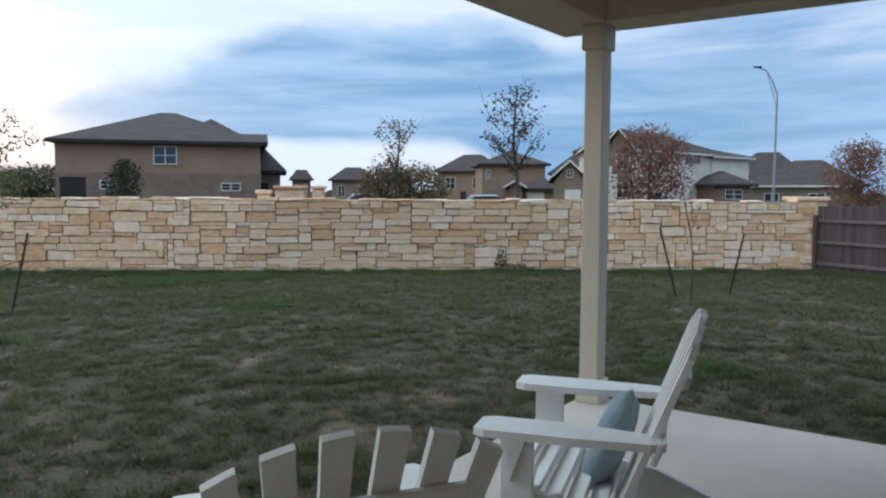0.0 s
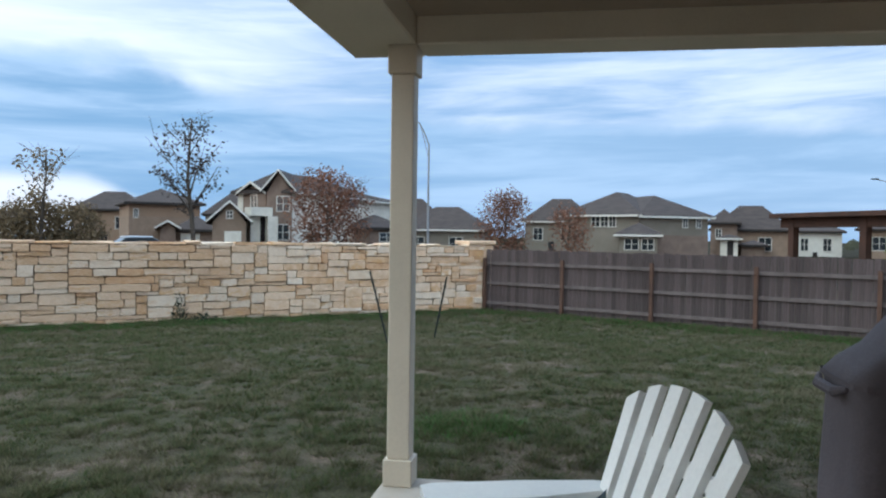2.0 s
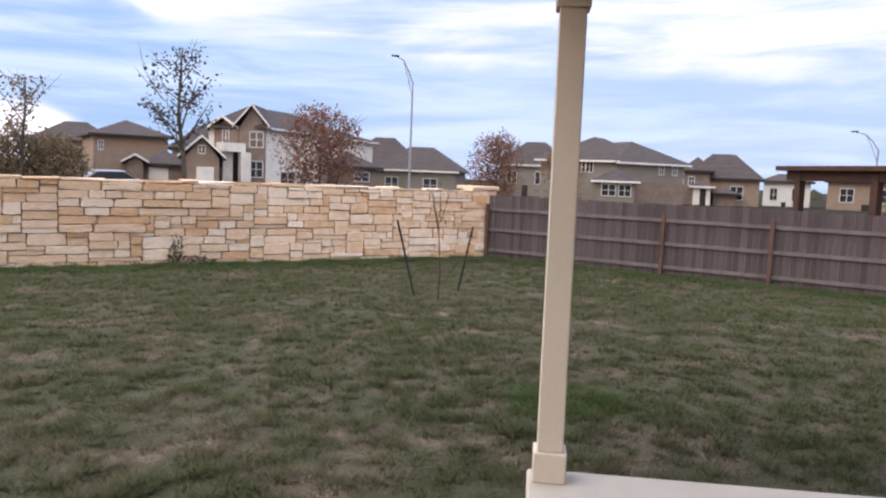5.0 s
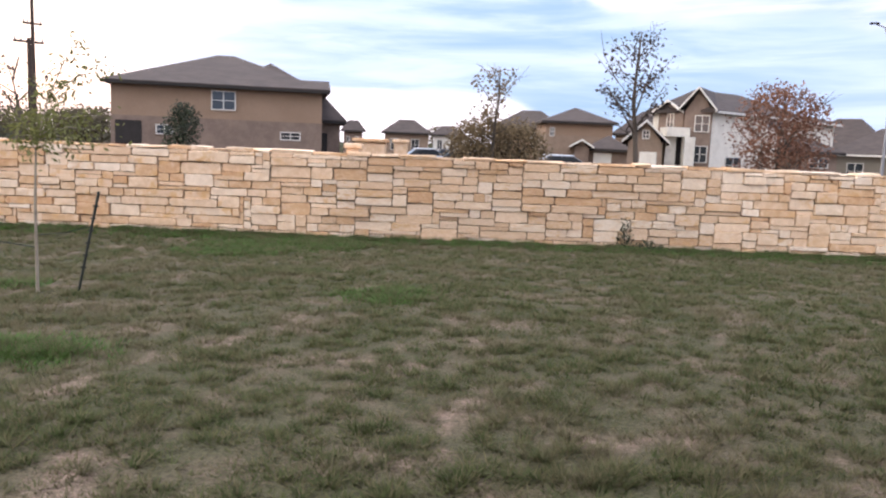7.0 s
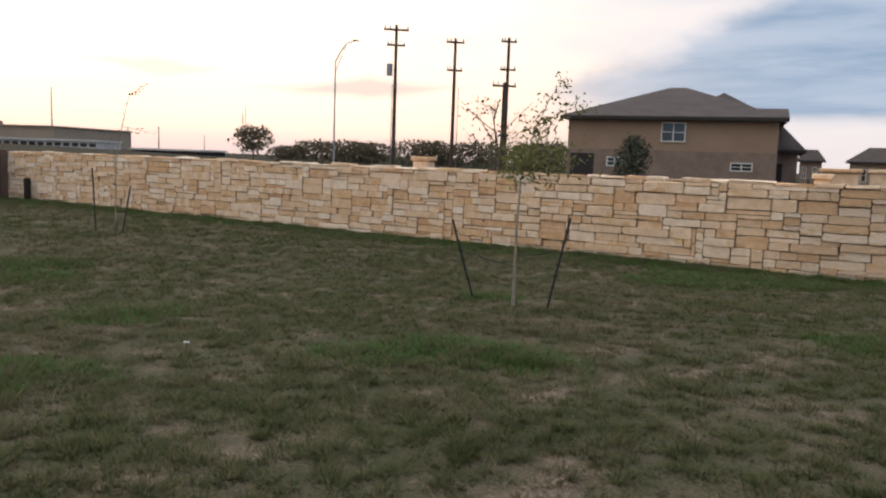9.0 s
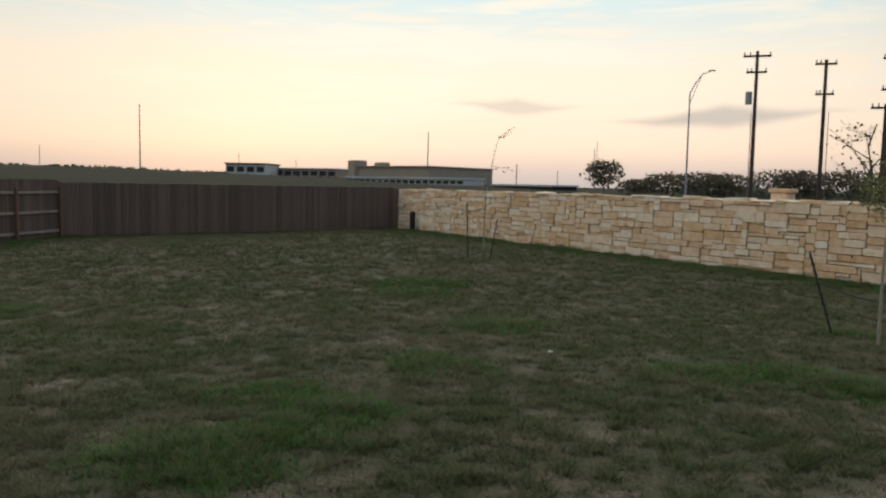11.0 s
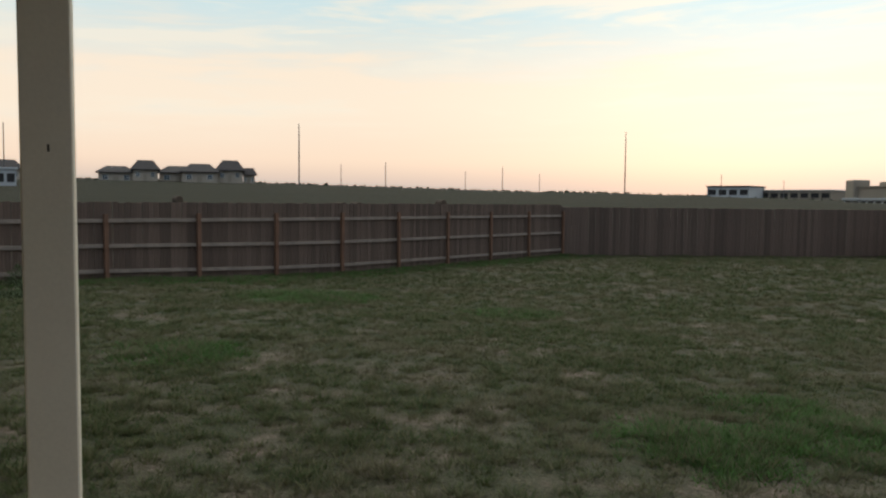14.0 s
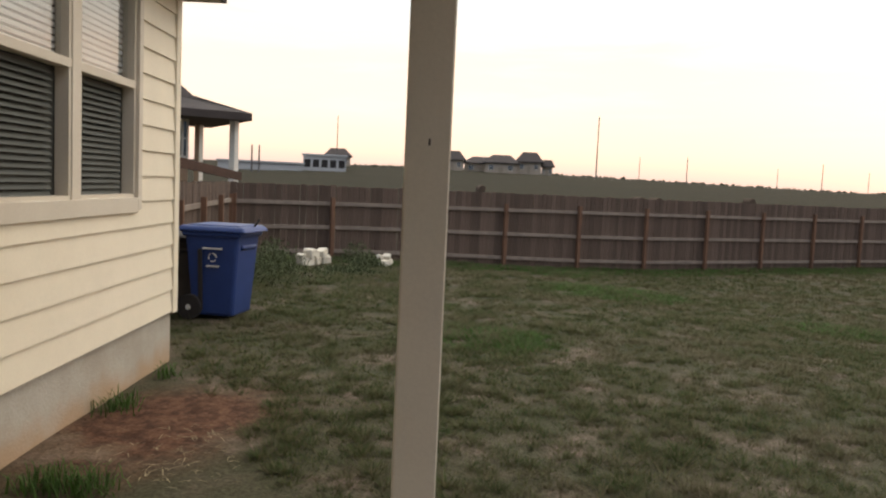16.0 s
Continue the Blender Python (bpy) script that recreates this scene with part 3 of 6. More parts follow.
    part("roof", boxed(-0.17, run, -7, 0.38, hi + 0.18, hi + 0.3), "roof", ob)
    # wall behind the patio, and an unseen right-hand wall added to block light
    for x0, x1, y0, y1 in ((1.9, 6.0, 8.52, 8.72), (5.8, 6.0, 0.3, 8.51)):
        bm = boxed(x0, x1, y0, y1, -0.5, 2.92)
        bmesh.ops.transform(bm, matrix=ob.matrix_world.inverted() @ PATIO, verts=bm.verts)
        part("wall", bm, "siding", ob)


# blind colour with a screen's dimming put in, and the dark sheet behind
M["slat_dim"] = material("blind_dimmed_in_colour", (0.066, 0.068, 0.058), (0.056, 0.058, 0.050), 1.2, 200, 0.6, 0.05)
M["screen"] = material("dark_window_backing", (0.052, 0.052, 0.045), (0.042, 0.042, 0.037), 3, 400, 0.5, 0.1)
M["pane_clear"] = clear_glass("clear_glazing")
build_own_house()


# ---- houses beyond the wall ----
def roof_mesh(bm, x0, x1, y0, y1, z, top, kind, hip=None):
    """Hip roof with its ridge along the longer side, or a gable roof with its ridge along y ('front') or x ('end'); hip: the run of the hips, one for both ends or a pair."""
    a = [bm.verts.new(c) for c in ((x0, y0, z), (x1, y0, z), (x1, y1, z), (x0, y1, z))]
    b = [bm.verts.new((v.co.x, v.co.y, z - 0.2)) for v in a]
    w, d = x1 - x0, y1 - y0
    if kind == "hip":
        h, g = (min(w, d) / 2 * 0.98,) * 2 if hip is None else hip if isinstance(hip, tuple) else (hip, hip)
        r = ((x0 + h, (y0 + y1) / 2), (x1 - g, (y0 + y1) / 2)) if w >= d else (((x0 + x1) / 2, y0 + h), ((x0 + x1) / 2, y1 - g))
    elif kind == "front":
        r = (((x0 + x1) / 2, y0), ((x0 + x1) / 2, y1))
    else:
        r = ((x0, (y0 + y1) / 2), (x1, (y0 + y1) / 2))
    p, q = (bm.verts.new((*c, top)) for c in r)
    along_x = kind == "end" or (kind == "hip" and w >= d)
    if along_x:
        bm.faces.new((a[0], a[1], q, p)), bm.faces.new((a[1], a[2], q)), bm.faces.new((a[2], a[3], p, q)), bm.faces.new((a[3], a[0], p))
    else:
        if kind != "front":
            bm.faces.new((a[0], a[1], p))
        bm.faces.new((a[1], a[2], q, p)), bm.faces.new((a[2], a[3], q)), bm.faces.new((a[3], a[0], p, q))
    for k in range(4):
        if not (kind == "front" and k == 0):
            bm.faces.new((b[k], b[(k + 1) % 4], a[(k + 1) % 4], a[k]))
    if kind != "front":
        bm.faces.new(list(reversed(b)))
    bmesh.ops.recalc_face_normals(bm, faces=bm.faces)


def ring(x0, x1, z0, z1, f, y0, y1):
    """A window frame: one closed ring round the opening."""
    bm = bmesh.new()
    loops = []
    for g, y in ((0, y0), (f, y0), (f, y1), (0, y1)):
        loops.append([bm.verts.new(c) for c in ((x0 - g, y, z0 - g), (x1 + g, y, z0 - g), (x1 + g, y, z1 + g), (x0 - g, y, z1 + g))])
    for k in range(4):
        a, b = loops[k], loops[(k + 1) % 4]
        for i in range(4):
            bm.faces.new((a[i], a[(i + 1) % 4], b[(i + 1) % 4], b[i]))
    bmesh.ops.recalc_face_normals(bm, faces=bm.faces)
    return bm


def mass(ob, p, q, depth, eave, ridge, kind="hip", wall="brick_tan", upper=None, split=None, over=0.45, windows=(), doors=(), roof="roof", hip=None):
    """One body of a house: front from p (viewer's left) to q, walls, roof, windows (share of the front's length from, to, z from, to) and doors."""
    p, q = Vector((*p, 0)), Vector((*q, 0))
    d = q - p
    w = d.length
    m = ob.matrix_world.inverted() @ Matrix.Translation(p) @ Matrix.Rotation(math.atan2(d.y, d.x), 4, "Z")

    def piece(name, bm, mat, parent=ob, label=""):
        bmesh.ops.transform(bm, matrix=m, verts=bm.verts)
        return part(name, bm, mat, parent, label)

    foot = min(ground_z(p.x, p.y), ground_z(q.x, q.y)) - 0.3
    cut = split if split else eave
    bm = bmesh.new()
    if kind == "front":
        vs = [bm.verts.new(c) for c in ((0, 0, foot), (w, 0, foot), (w, 0, eave), (w / 2, 0, ridge - 0.12), (0, 0, eave))]
        bk = [bm.verts.new((v.co.x, depth, v.co.z)) for v in vs]
        bm.faces.new(vs), bm.faces.new(list(reversed(bk)))
        for k in range(5):
            bm.faces.new((vs[k], vs[(k + 1) % 5], bk[(k + 1) % 5], bk[k]))
        bmesh.ops.recalc_face_normals(bm, faces=bm.faces)
    else:
        box(bm, 0, w, 0, depth, foot, cut)
    piece("wall", bm, wall)
    if split:
        piece("upper_wall", boxed(0.02, w - 0.02, 0.02, depth - 0.02, cut, eave), upper)
    bm = bmesh.new()
    roof_mesh(bm, -over, w + over, -over, depth + over, eave + 0.12, ridge, kind, hip)
    piece("roof", bm, roof)
    if kind != "front":
        piece("eave_board", boxed(-over - 0.02, w + over + 0.02, -over - 0.03, -over, eave - 0.12, eave + 0.06), "white_trim" if kind != "hip" or "stone_white" in (wall, upper) or "cladding_grey" in (wall, upper) else "dark")
    if kind == "front":
        for s in (-1, 1):
            bm = boxed(0, 1, -over - 0.05, -over + 0.02, -0.16, 0.02)
            run, rise = w / 2 + over, ridge - eave - 0.12
            t = Matrix.Translation((w / 2 - s * (w / 2 + over), 0, eave + 0.14)) @ Matrix(((s * run, 0, 0, 0), (0, 1, 0, 0), (rise, 0, 1, 0), (0, 0, 0, 1)))
            bmesh.ops.transform(bm, matrix=t, verts=bm.verts)
            bmesh.ops.recalc_face_normals(bm, faces=bm.faces)
            piece("barge_board", bm, "white_trim")
    for (f0, f1, z0, z1) in windows:
        x0, x1 = f0 * w, f1 * w
        win = piece("window", ring(x0, x1, z0, z1, 0.065, -0.07, 0.03), "white_trim")
        piece("pane", boxed(x0, x1, -0.03, 0.025, z0, z1), "pane", win)
        xm, zm = (x0 + x1) / 2, (z0 + z1) / 2
        piece("glazing_bar", boxed(xm - 0.03, xm + 0.03, -0.06, -0.03, z0, z1), "white_trim", win)
        piece("glazing_bar", boxed(x0, x1, -0.055, -0.03, zm - 0.02, zm + 0.02), "white_trim", win)
    for (f0, f1, z0, z1, mat) in doors:
        piece("door" if mat == "dark" else "garage_door", boxed(f0 * w, f1 * w, -0.05, 0.03, z0, z1, bevel=0.02), mat)
    return m


def house(at, label, category="house"):
    return thing("house", (at[0], at[1], ground_z(*at)), 0, label, category)


def build_houses():
    p = (-21.03, 49.92)
    ob = house(p, "large brown two-storey house with a hipped dark shingle roof")
    mass(ob, p, (-8.67, 52.28), 11.5, 4.64, 7.08, "hip", "brick_brown", "cladding_brown", 2.67,
         windows=((0.469, 0.574, 3.28, 4.35), (0.80, 0.89, 1.6, 2.0), (0.21, 0.28, 1.66, 2.14)),
         doors=((0.02, 0.14, -0.5, 2.38, "dark"),), hip=6.2)
    to = ob.matrix_world.inverted() @ Matrix.Translation((*p, 0)) @ Matrix.Rotation(math.atan2(52.28 - p[1], -8.67 - p[0]), 4, "Z")
    for x0, x1, y0, y1, top, kind, hip in ((6.2, 12.4, 1.2, 11.0, 6.62, "hip", 3.1), (9.6, 13.06, -0.44, 3.4, 5.42, "end", None)):
        bm = bmesh.new()
        roof_mesh(bm, x0, x1, y0, y1, 4.78, top, kind, hip)
        bmesh.ops.transform(bm, matrix=to, verts=bm.verts)
        part("roof", bm, "roof", ob)
    mass(ob, (-10.44, 58.08), (-8.26, 58.39), 9, 2.96, 4.74, "hip", "brick_brown", doors=((0.1, 0.6, -0.5, 2.16, "dark"),))

    p = (19.82, 62.39)
    ob = house(p, "white stone and brown two-storey house with gabled roof")
    mass(ob, p, (31.18, 70.74), 5.6, 5.05, 6.91, "hip", "stone_white",
         windows=((0.55, 0.72, 4.2, 5.21), (0.15, 0.3, 0.4, 1.6)), hip=(1.9, 7.0))
    mass(ob, (29.48, 69.31), (34.5, 72.46), 6, 4.91, 5.9, "hip", "stone_white")
    mass(ob, (28.2, 65.5), (31.69, 66.04), 4, 2.26, 3.57, "hip", "brick_brown", windows=((0.3, 0.75, 1.08, 1.85),))
    mass(ob, (16.83, 66.45), (18.07, 64.01), 3, 4.88, 5.97, "front", "brick_brown", windows=((0.38, 0.62, 3.62, 4.89),))
    mass(ob, (17.97, 63.41), (19.74, 62.31), 4.2, 5.02, 6.9, "front", "brick_brown",
         windows=((0.42, 0.9, 3.52, 4.68), (0.42, 0.9, 1.16, 2.36)))
    porch = ((16.27, 63.49), (16.85, 63.12), (17.11, 62.84), (17.6, 62.48), (18.04, 62.24))
    zt = 3.04
    inv = ob.matrix_world.inverted()
    for x, y in porch[1::3]:
        bm = boxed(x - 0.4, x + 0.4, y - 0.4, y + 0.4, -0.8, zt)
        bmesh.ops.transform(bm, matrix=inv, verts=bm.verts)
        part("porch_column", bm, "stone_white", ob, "white stone porch column")
    bm = boxed(porch[0][0], porch[4][0], porch[3][1] - 0.45, porch[3][1] + 1.4, zt, zt + 0.7)
    bmesh.ops.transform(bm, matrix=inv, verts=bm.verts)
    part("porch_lintel", bm, "stone_white", ob)
    # near-black slab paints the shade at the back of the porch
    bm = boxed(porch[0][0], porch[4][0], porch[3][1] + 1.0, porch[3][1] + 1.4, -0.8, zt)
    bmesh.ops.transform(bm, matrix=inv, verts=bm.verts)
    part("porch_recess", bm, "dark", ob)

    p = (12.64, 59.26)
    ob = house(p, "brown brick garage with a white-trimmed gable")
    mass(ob, p, (15.01, 58.65), 7, 2.39, 4.04, "front", "brick_tan", windows=((0.42, 0.58, 2.76, 3.28),), doors=((0.35, 0.85, -0.5, 1.77, "stone_white"),))

    p = (9.14, 77.04)
    ob = house(p, "tan two-storey house with brown hip roof")
    mass(ob, p, (15.53, 76.86), 9, 4.3, 5.89, "hip", "brick_tan", "cladding_brown", 3.08, windows=((0.07, 0.12, 3.0, 3.75),))
    mass(ob, (11.0, 71.67), (12.26, 71.43), 5, 1.92, 2.67, "front", "brick_brown")
    mass(ob, (12.46, 72.41), (15.75, 71.66), 6, 1.81, 3.18, "hip", "brick_brown", doors=((0.12, 0.6, -0.6, 1.56, "white_trim"),))

    specs = (
        ((19.43, 92.38), (27.28, 90.17), 10, 3.75, 6.57, "brick_tan", "tan brick house with a broad brown roof"),
        ((-14.43, 114.05), (-11.78, 114.33), 9, 3.16, 4.71, "brick_brown", "small distant brick house with grey roof"),
        ((-8.11, 106.59), (-2.28, 106.8), 10, 3.06, 4.91, "brick_tan", "distant tan brick house with grey hip roof"),
        ((-1.6, 122.8), (2.78, 122.72), 9, 3.21, 4.68, "white_trim", "distant pale house with grey roof"),
        ((6.22, 102.5), (13.52, 99.64), 10, 4.21, 6.6, "cladding_brown", "brown two-storey house behind garden trees"),
        ((39.31, 89.01), (45.44, 83.62), 12, 2.95, 6.42, "cladding_grey", "grey house with a long dark hip roof"),
        ((36.96, 76.83), (43.5, 70.78), 12, 2.32, 4.97, "cladding_grey", "low grey house with a dark hip roof"),
        ((54.43, 77.83), (58.76, 71.88), 10, 3.59, 6.48, "cladding_grey", "grey two-storey house with brown roof"),
        ((67.42, 60.43), (72.13, 54.44), 11, 2.76, 5.58, "brick_tan", "tan two-storey house with hip roof"),
        ((80.56, 59.85), (83.41, 55.63), 9, 2.78, 3.77, "white_trim", "white distant house with grey roof"),
        ((80.2, 51.6), (84.4, 44.2), 9, 3.0, 4.75, "brick_tan", "distant tan house with a brown roof"),
    )
    for p, q, depth, eave, ridge, wall, lab in specs:
        ob = house(p, lab)
        wide = math.hypot(q[0] - p[0], q[1] - p[1])
        mass(ob, p, q, min(depth, wide * 0.8), eave, ridge, "hip", wall, windows=((0.15, 0.3, eave - 2.2, eave - 0.8), (0.62, 0.78, eave - 2.2, eave - 0.8)), doors=((0.4, 0.5, -0.6, min(1.6, eave - 2.4), "dark"),), hip=wide * 0.4)
        if lab.startswith("tan two-storey"):
            mass(ob, (64.89, 57.24), (65.99, 55.9), 3.5, 1.83, 2.28, "hip", "stone_white", doors=((0.4, 0.75, -0.6, 1.6, "dark"),))
            mass(ob, (66.99, 56.25), (68.38, 54.47), 3, 1.11, 1.73, "hip", "brick_brown")
            mass(ob, (66.5, 59.97), (68.24, 57.89), 6, 3.49, 5.13, "hip", "brick_brown", windows=((0.2, 0.4, 2.02, 2.85),))

    p = (45.67, 59.35)
    ob = house(p, "grey-green two-storey house with white trimmed windows")
    e = 3.77
    mass(ob, p, (48.79, 52.55), 10, e, 6.15, "hip", "cladding_grey",
         windows=((0.385, 0.49, 2.75, 3.65), (0.51, 0.60, 2.75, 3.65), (0.62, 0.70, 2.75, 3.65)))
    mass(ob, (45.52, 51.53), (47.8, 49.3), 4, 1.96, 3.09, "hip", "cladding_grey", windows=((0.15, 0.5, 0.72, 1.66), (0.6, 0.9, 0.72, 1.66)))
    mass(ob, (48.87, 52.48), (55.83, 50.91), 10, 3.68, 5.82, "hip", "brick_brown", "cladding_grey", 2.0,
         windows=((0.62, 0.68, 2.76, 3.55), (0.82, 0.88, 2.76, 3.55)))


build_houses()


# ---- neighbours' covered patios ----
M["umber"] = material("dark_red_brown_timber", (0.080, 0.038, 0.026), (0.050, 0.027, 0.020), 2, 30, 0.85, 0.3)


def build_neighbours():
    a, b = Vector((19.55, 16.23, 2.29)), Vector((17.98, 8.45, 2.1))
    d = (b - a)
    w = d.length
    yaw = math.degrees(math.atan2(d.y, d.x))
    g = ground_z(a.x, a.y)
    ob = thing("patio_cover", (a.x, a.y, g), yaw, "reddish-brown timber patio cover with square posts", "pergola")
    zt = a.z - g
    part("roof", boxed(-0.2, w, -0.3, 4.2, zt - 0.02, zt + 0.12, bevel=0.01), "umber", ob)
    part("beam", boxed(0, w, -0.05, 0.1, zt - 0.3, zt - 0.02, bevel=0.01), "umber", ob)
    for x, y in ((0.45, 0.0), (0.45, 3.8), (2.2, 3.8), (3.0, 0.0), (5.6, 0.0)):
        part("post", boxed(x - 0.11, x + 0.11, y - 0.08, y + 0.14, -0.1, zt - 0.02, bevel=0.01), "umber", ob)
    p = (27.33, 16.93)
    ob = house(p, "neighbouring brick house with brown hip roof and vent pipe")
    mass(ob, p, (24.99, 9.54), 9, 2.49, 3.81, "hip", "brick_brown", windows=((0.22, 0.33, 0.3, 1.75),))
    bm = bmesh.new()
    c = (27.95, 14.5)
    tube(bm, [(c[0], c[1], 1.5), (c[0], c[1], 3.7)], [0.1, 0.1], 10)
    bmesh.ops.transform(bm, matrix=ob.matrix_world.inverted(), verts=bm.verts)
    part("vent_pipe", bm, "dark", ob)
    # low house with a porch beyond the side fence
    p = (-15.79, -14.74)
    ob = house(p, "neighbouring house with a covered porch on slim white posts")
    q = (-17.54, -13.64)
    mass(ob, p, q, 6, 3.26, 5.01, "hip", "cladding_brown", windows=((0.87, 0.97, 2.12, 3.07),))
    bm = bmesh.new()
    e = 3.22
    r0, r1 = Vector((*(-16.12, -12.98), 0)), Vector((*(-17.82, -11.72), 0))
    dd = r1 - r0
    m = ob.matrix_world.inverted() @ Matrix.Translation(r0) @ Matrix.Rotation(math.atan2(dd.y, dd.x), 4, "Z")
    roof_mesh(bm, -3.0, dd.length, 0, 4.6, e + 0.1, 4.06, "hip", 3.2)
    bmesh.ops.transform(bm, matrix=m, verts=bm.verts)
    part("porch_roof", bm, "roof", ob)
    for c in ((-17.93, -12.39), (-19.25, -14.73)):
        bm = boxed(c[0] - 0.09, c[0] + 0.09, c[1] - 0.09, c[1] + 0.09, -0.6, e)
        bmesh.ops.transform(bm, matrix=ob.matrix_world.inverted(), verts=bm.verts)
        part("porch_post", bm, "white_trim", ob, "slim white porch post")
    bm = boxed(0, 3.2, -0.04, 0.04, 0.0, 0.2)
    a0, b0 = Vector((-12.84, -9.9, 1.78)), Vector((-15.57, -10.54, 1.55))
    dd = b0 - a0
    mm = Matrix.Translation(a0) @ Matrix.Rotation(math.atan2(dd.y, dd.x), 4, "Z") @ Matrix.Rotation(-math.atan2(dd.z, math.hypot(dd.x, dd.y)), 4, "Y")
    bmesh.ops.transform(bm, matrix=ob.matrix_world.inverted() @ mm, verts=bm.verts)
    part("stair_board", bm, "umber", ob, "dark sloping stair board")


build_neighbours()

# ---- lamps, poles and masts ----
M["steel"] = material("grey_galvanised_steel", (0.30, 0.31, 0.33), (0.24, 0.25, 0.27), 3, 40, 0.5, 0.05, metal=0.4)
M["pole"] = material("dark_timber_pole", (0.075, 0.050, 0.038), (0.05, 0.035, 0.028), 2, 30, 0.9, 0.3, stretch=(4, 4, 0.4))


def street_lamp(foot, neck_z, head, label="tall grey steel street lamp with a curved arm"):
    g = ground_z(*foot)
    ob = thing("street_lamp", (foot[0], foot[1], g), 0, label, "street lamp", "street lamps")
    bm = bmesh.new()
    tube(bm, [(0, 0, 0), (0, 0, neck_z - g)], [0.085, 0.05], 8)
    part("pole", bm, "steel", ob)
    h = Vector((head[0] - foot[0], head[1] - foot[1], head[2] - g))
    bm = bmesh.new()
    n = neck_z - g
    tube(bm, [(0, 0, n - 0.05), (h.x * 0.25, h.y * 0.25, n + (h.z - n) * 0.45), (h.x * 0.55, h.y * 0.55, n + (h.z - n) * 0.85), (h.x, h.y, h.z)], [0.05, 0.045, 0.04, 0.035], 6)
    tube(bm, [(0, 0, n - 0.9), (h.x * 0.3, h.y * 0.3, n + (h.z - n) * 0.25), (h.x * 0.55, h.y * 0.55, n + (h.z - n) * 0.85)], [0.025, 0.025, 0.02], 6)
    part("arm", bm, "steel", ob)
    bm = boxed(-0.24, 0.24, -0.09, 0.09, -0.045, 0.045, bevel=0.03)
    bmesh.ops.transform(bm, matrix=Matrix.Translation(h) @ Matrix.Rotation(math.atan2(h.y, h.x), 4, "Z"), verts=bm.verts)
    part("lamp_head", bm, "dark", ob)


street_lamp((22.0, 42.99), 7.28, (21.05, 43.52, 8.80))
street_lamp((51.57, 30.95), 4.74, (50.82, 32.27, 5.94))
street_lamp((-41.06, 50.74), 9.01, (-39.84, 51.71, 10.65))


def utility_pole(foot, top, arms, label="dark timber utility pole with crossarms", can=False):
    g = ground_z(*foot)
    ob = thing("utility_pole", (foot[0], foot[1], g), 40, label, "utility pole", "utility poles")
    h = top - g
    bm = bmesh.new()
    tube(bm, [(0, 0, -0.2), (0, 0, h)], [0.165, 0.11], 8)
    part("pole", bm, "pole", ob)
    for dz, half in arms:
        part("crossarm", boxed(-half, half, -0.07, 0.07, h - dz - 0.07, h - dz + 0.07), "pole", ob)
        for x in (-half + 0.08, -half * 0.5, half - 0.08):
            bm = bmesh.new()
            tube(bm, [(x, 0, h - dz + 0.06), (x, 0, h - dz + 0.3)], [0.05, 0.035], 6)
            part("insulator", bm, "steel", ob)
    if can:
        bm = bmesh.new()
        tube(bm, [(-0.45, 0, h - 3.8), (-0.45, 0, h - 2.9)], [0.24, 0.24], 10)
        part("transformer", bm, "steel", ob, "grey transformer can")
    return ob


utility_pole((-36.17, 51.94), 11.65, ((0.35, 0.95), (1.5, 0.7)), can=True)
utility_pole((-32.37, 54.38), 10.84, ((0.3, 0.7), (2.4, 0.6)))
utility_pole((-28.8, 56.33), 11.01, ((0.3, 0.6), (2.4, 0.6)))
utility_pole((-26.73, 51.77), 7.16, ((0.25, 0.85),), "short dark timber utility pole with one crossarm")


M["mast"] = material("weathered_grey_mast", (0.15, 0.135, 0.125), (0.11, 0.10, 0.095), 1, 20, 0.8, 0.1)


def mast(foot, top, r=0.25, label="tall slender distant steel pole", base=None):
    g = ground_z(*foot)
    ob = thing("distant_pole", (foot[0], foot[1], g), 0, label, "pole", "distant poles")
    bm = bmesh.new()
    tube(bm, [(0, 0, -0.2), (0, 0, top - g)], [r * 0.7, r * 0.45], 6)
    part("shaft", bm, "mast", ob)


for foot, top, r in (((-210.8, 45.9), 20.55, 0.28), ((-182.56, 115.75), 15.94, 0.26), ((-210.8, -42.89), 22.2, 0.28),
                     ((-184.9, -109.15), 19.48, 0.24), ((-224.36, -20.48), 12.61, 0.2), ((-222.74, -33.22), 12.06, 0.16),
                     ((-225.11, 13.48), 11.58, 0.18), ((-225.43, 2.71), 10.09, 0.14), ((-224.29, 24.17), 9.69, 0.14),
                     ((-213.81, 72.86), 9.47, 0.16), ((-208.3, 87.59), 7.94, 0.14), ((-107.91, 106.12), 8.88, 0.14),
                     ((-148.8, 120.17), 6.95, 0.2), ((-142.41, 127.74), 5.42, 0.14), ((-137.46, 135.79), 12.66, 0.12),
                     ((-34.04, 48.54), 6.84, 0.05), ((-30.05, 51.1), 6.8, 0.05), ((-118.59, -91.47), 7.63, 0.3), ((-120.47, -89.02), 7.71, 0.3), ((-121.27, -87.95), 7.68, 0.3)):
    mast(foot, top, r)

# ---- far buildings and the pasture ----
M["beige_wall"] = material("beige_rendered_wall", (0.30, 0.24, 0.18), (0.26, 0.21, 0.16), 0.2, 4, 0.9, 0.1)
M["pale_metal"] = material("pale_metal_roofing", (0.48, 0.47, 0.45), (0.40, 0.39, 0.38), 0.2, 5, 0.5, 0.05)


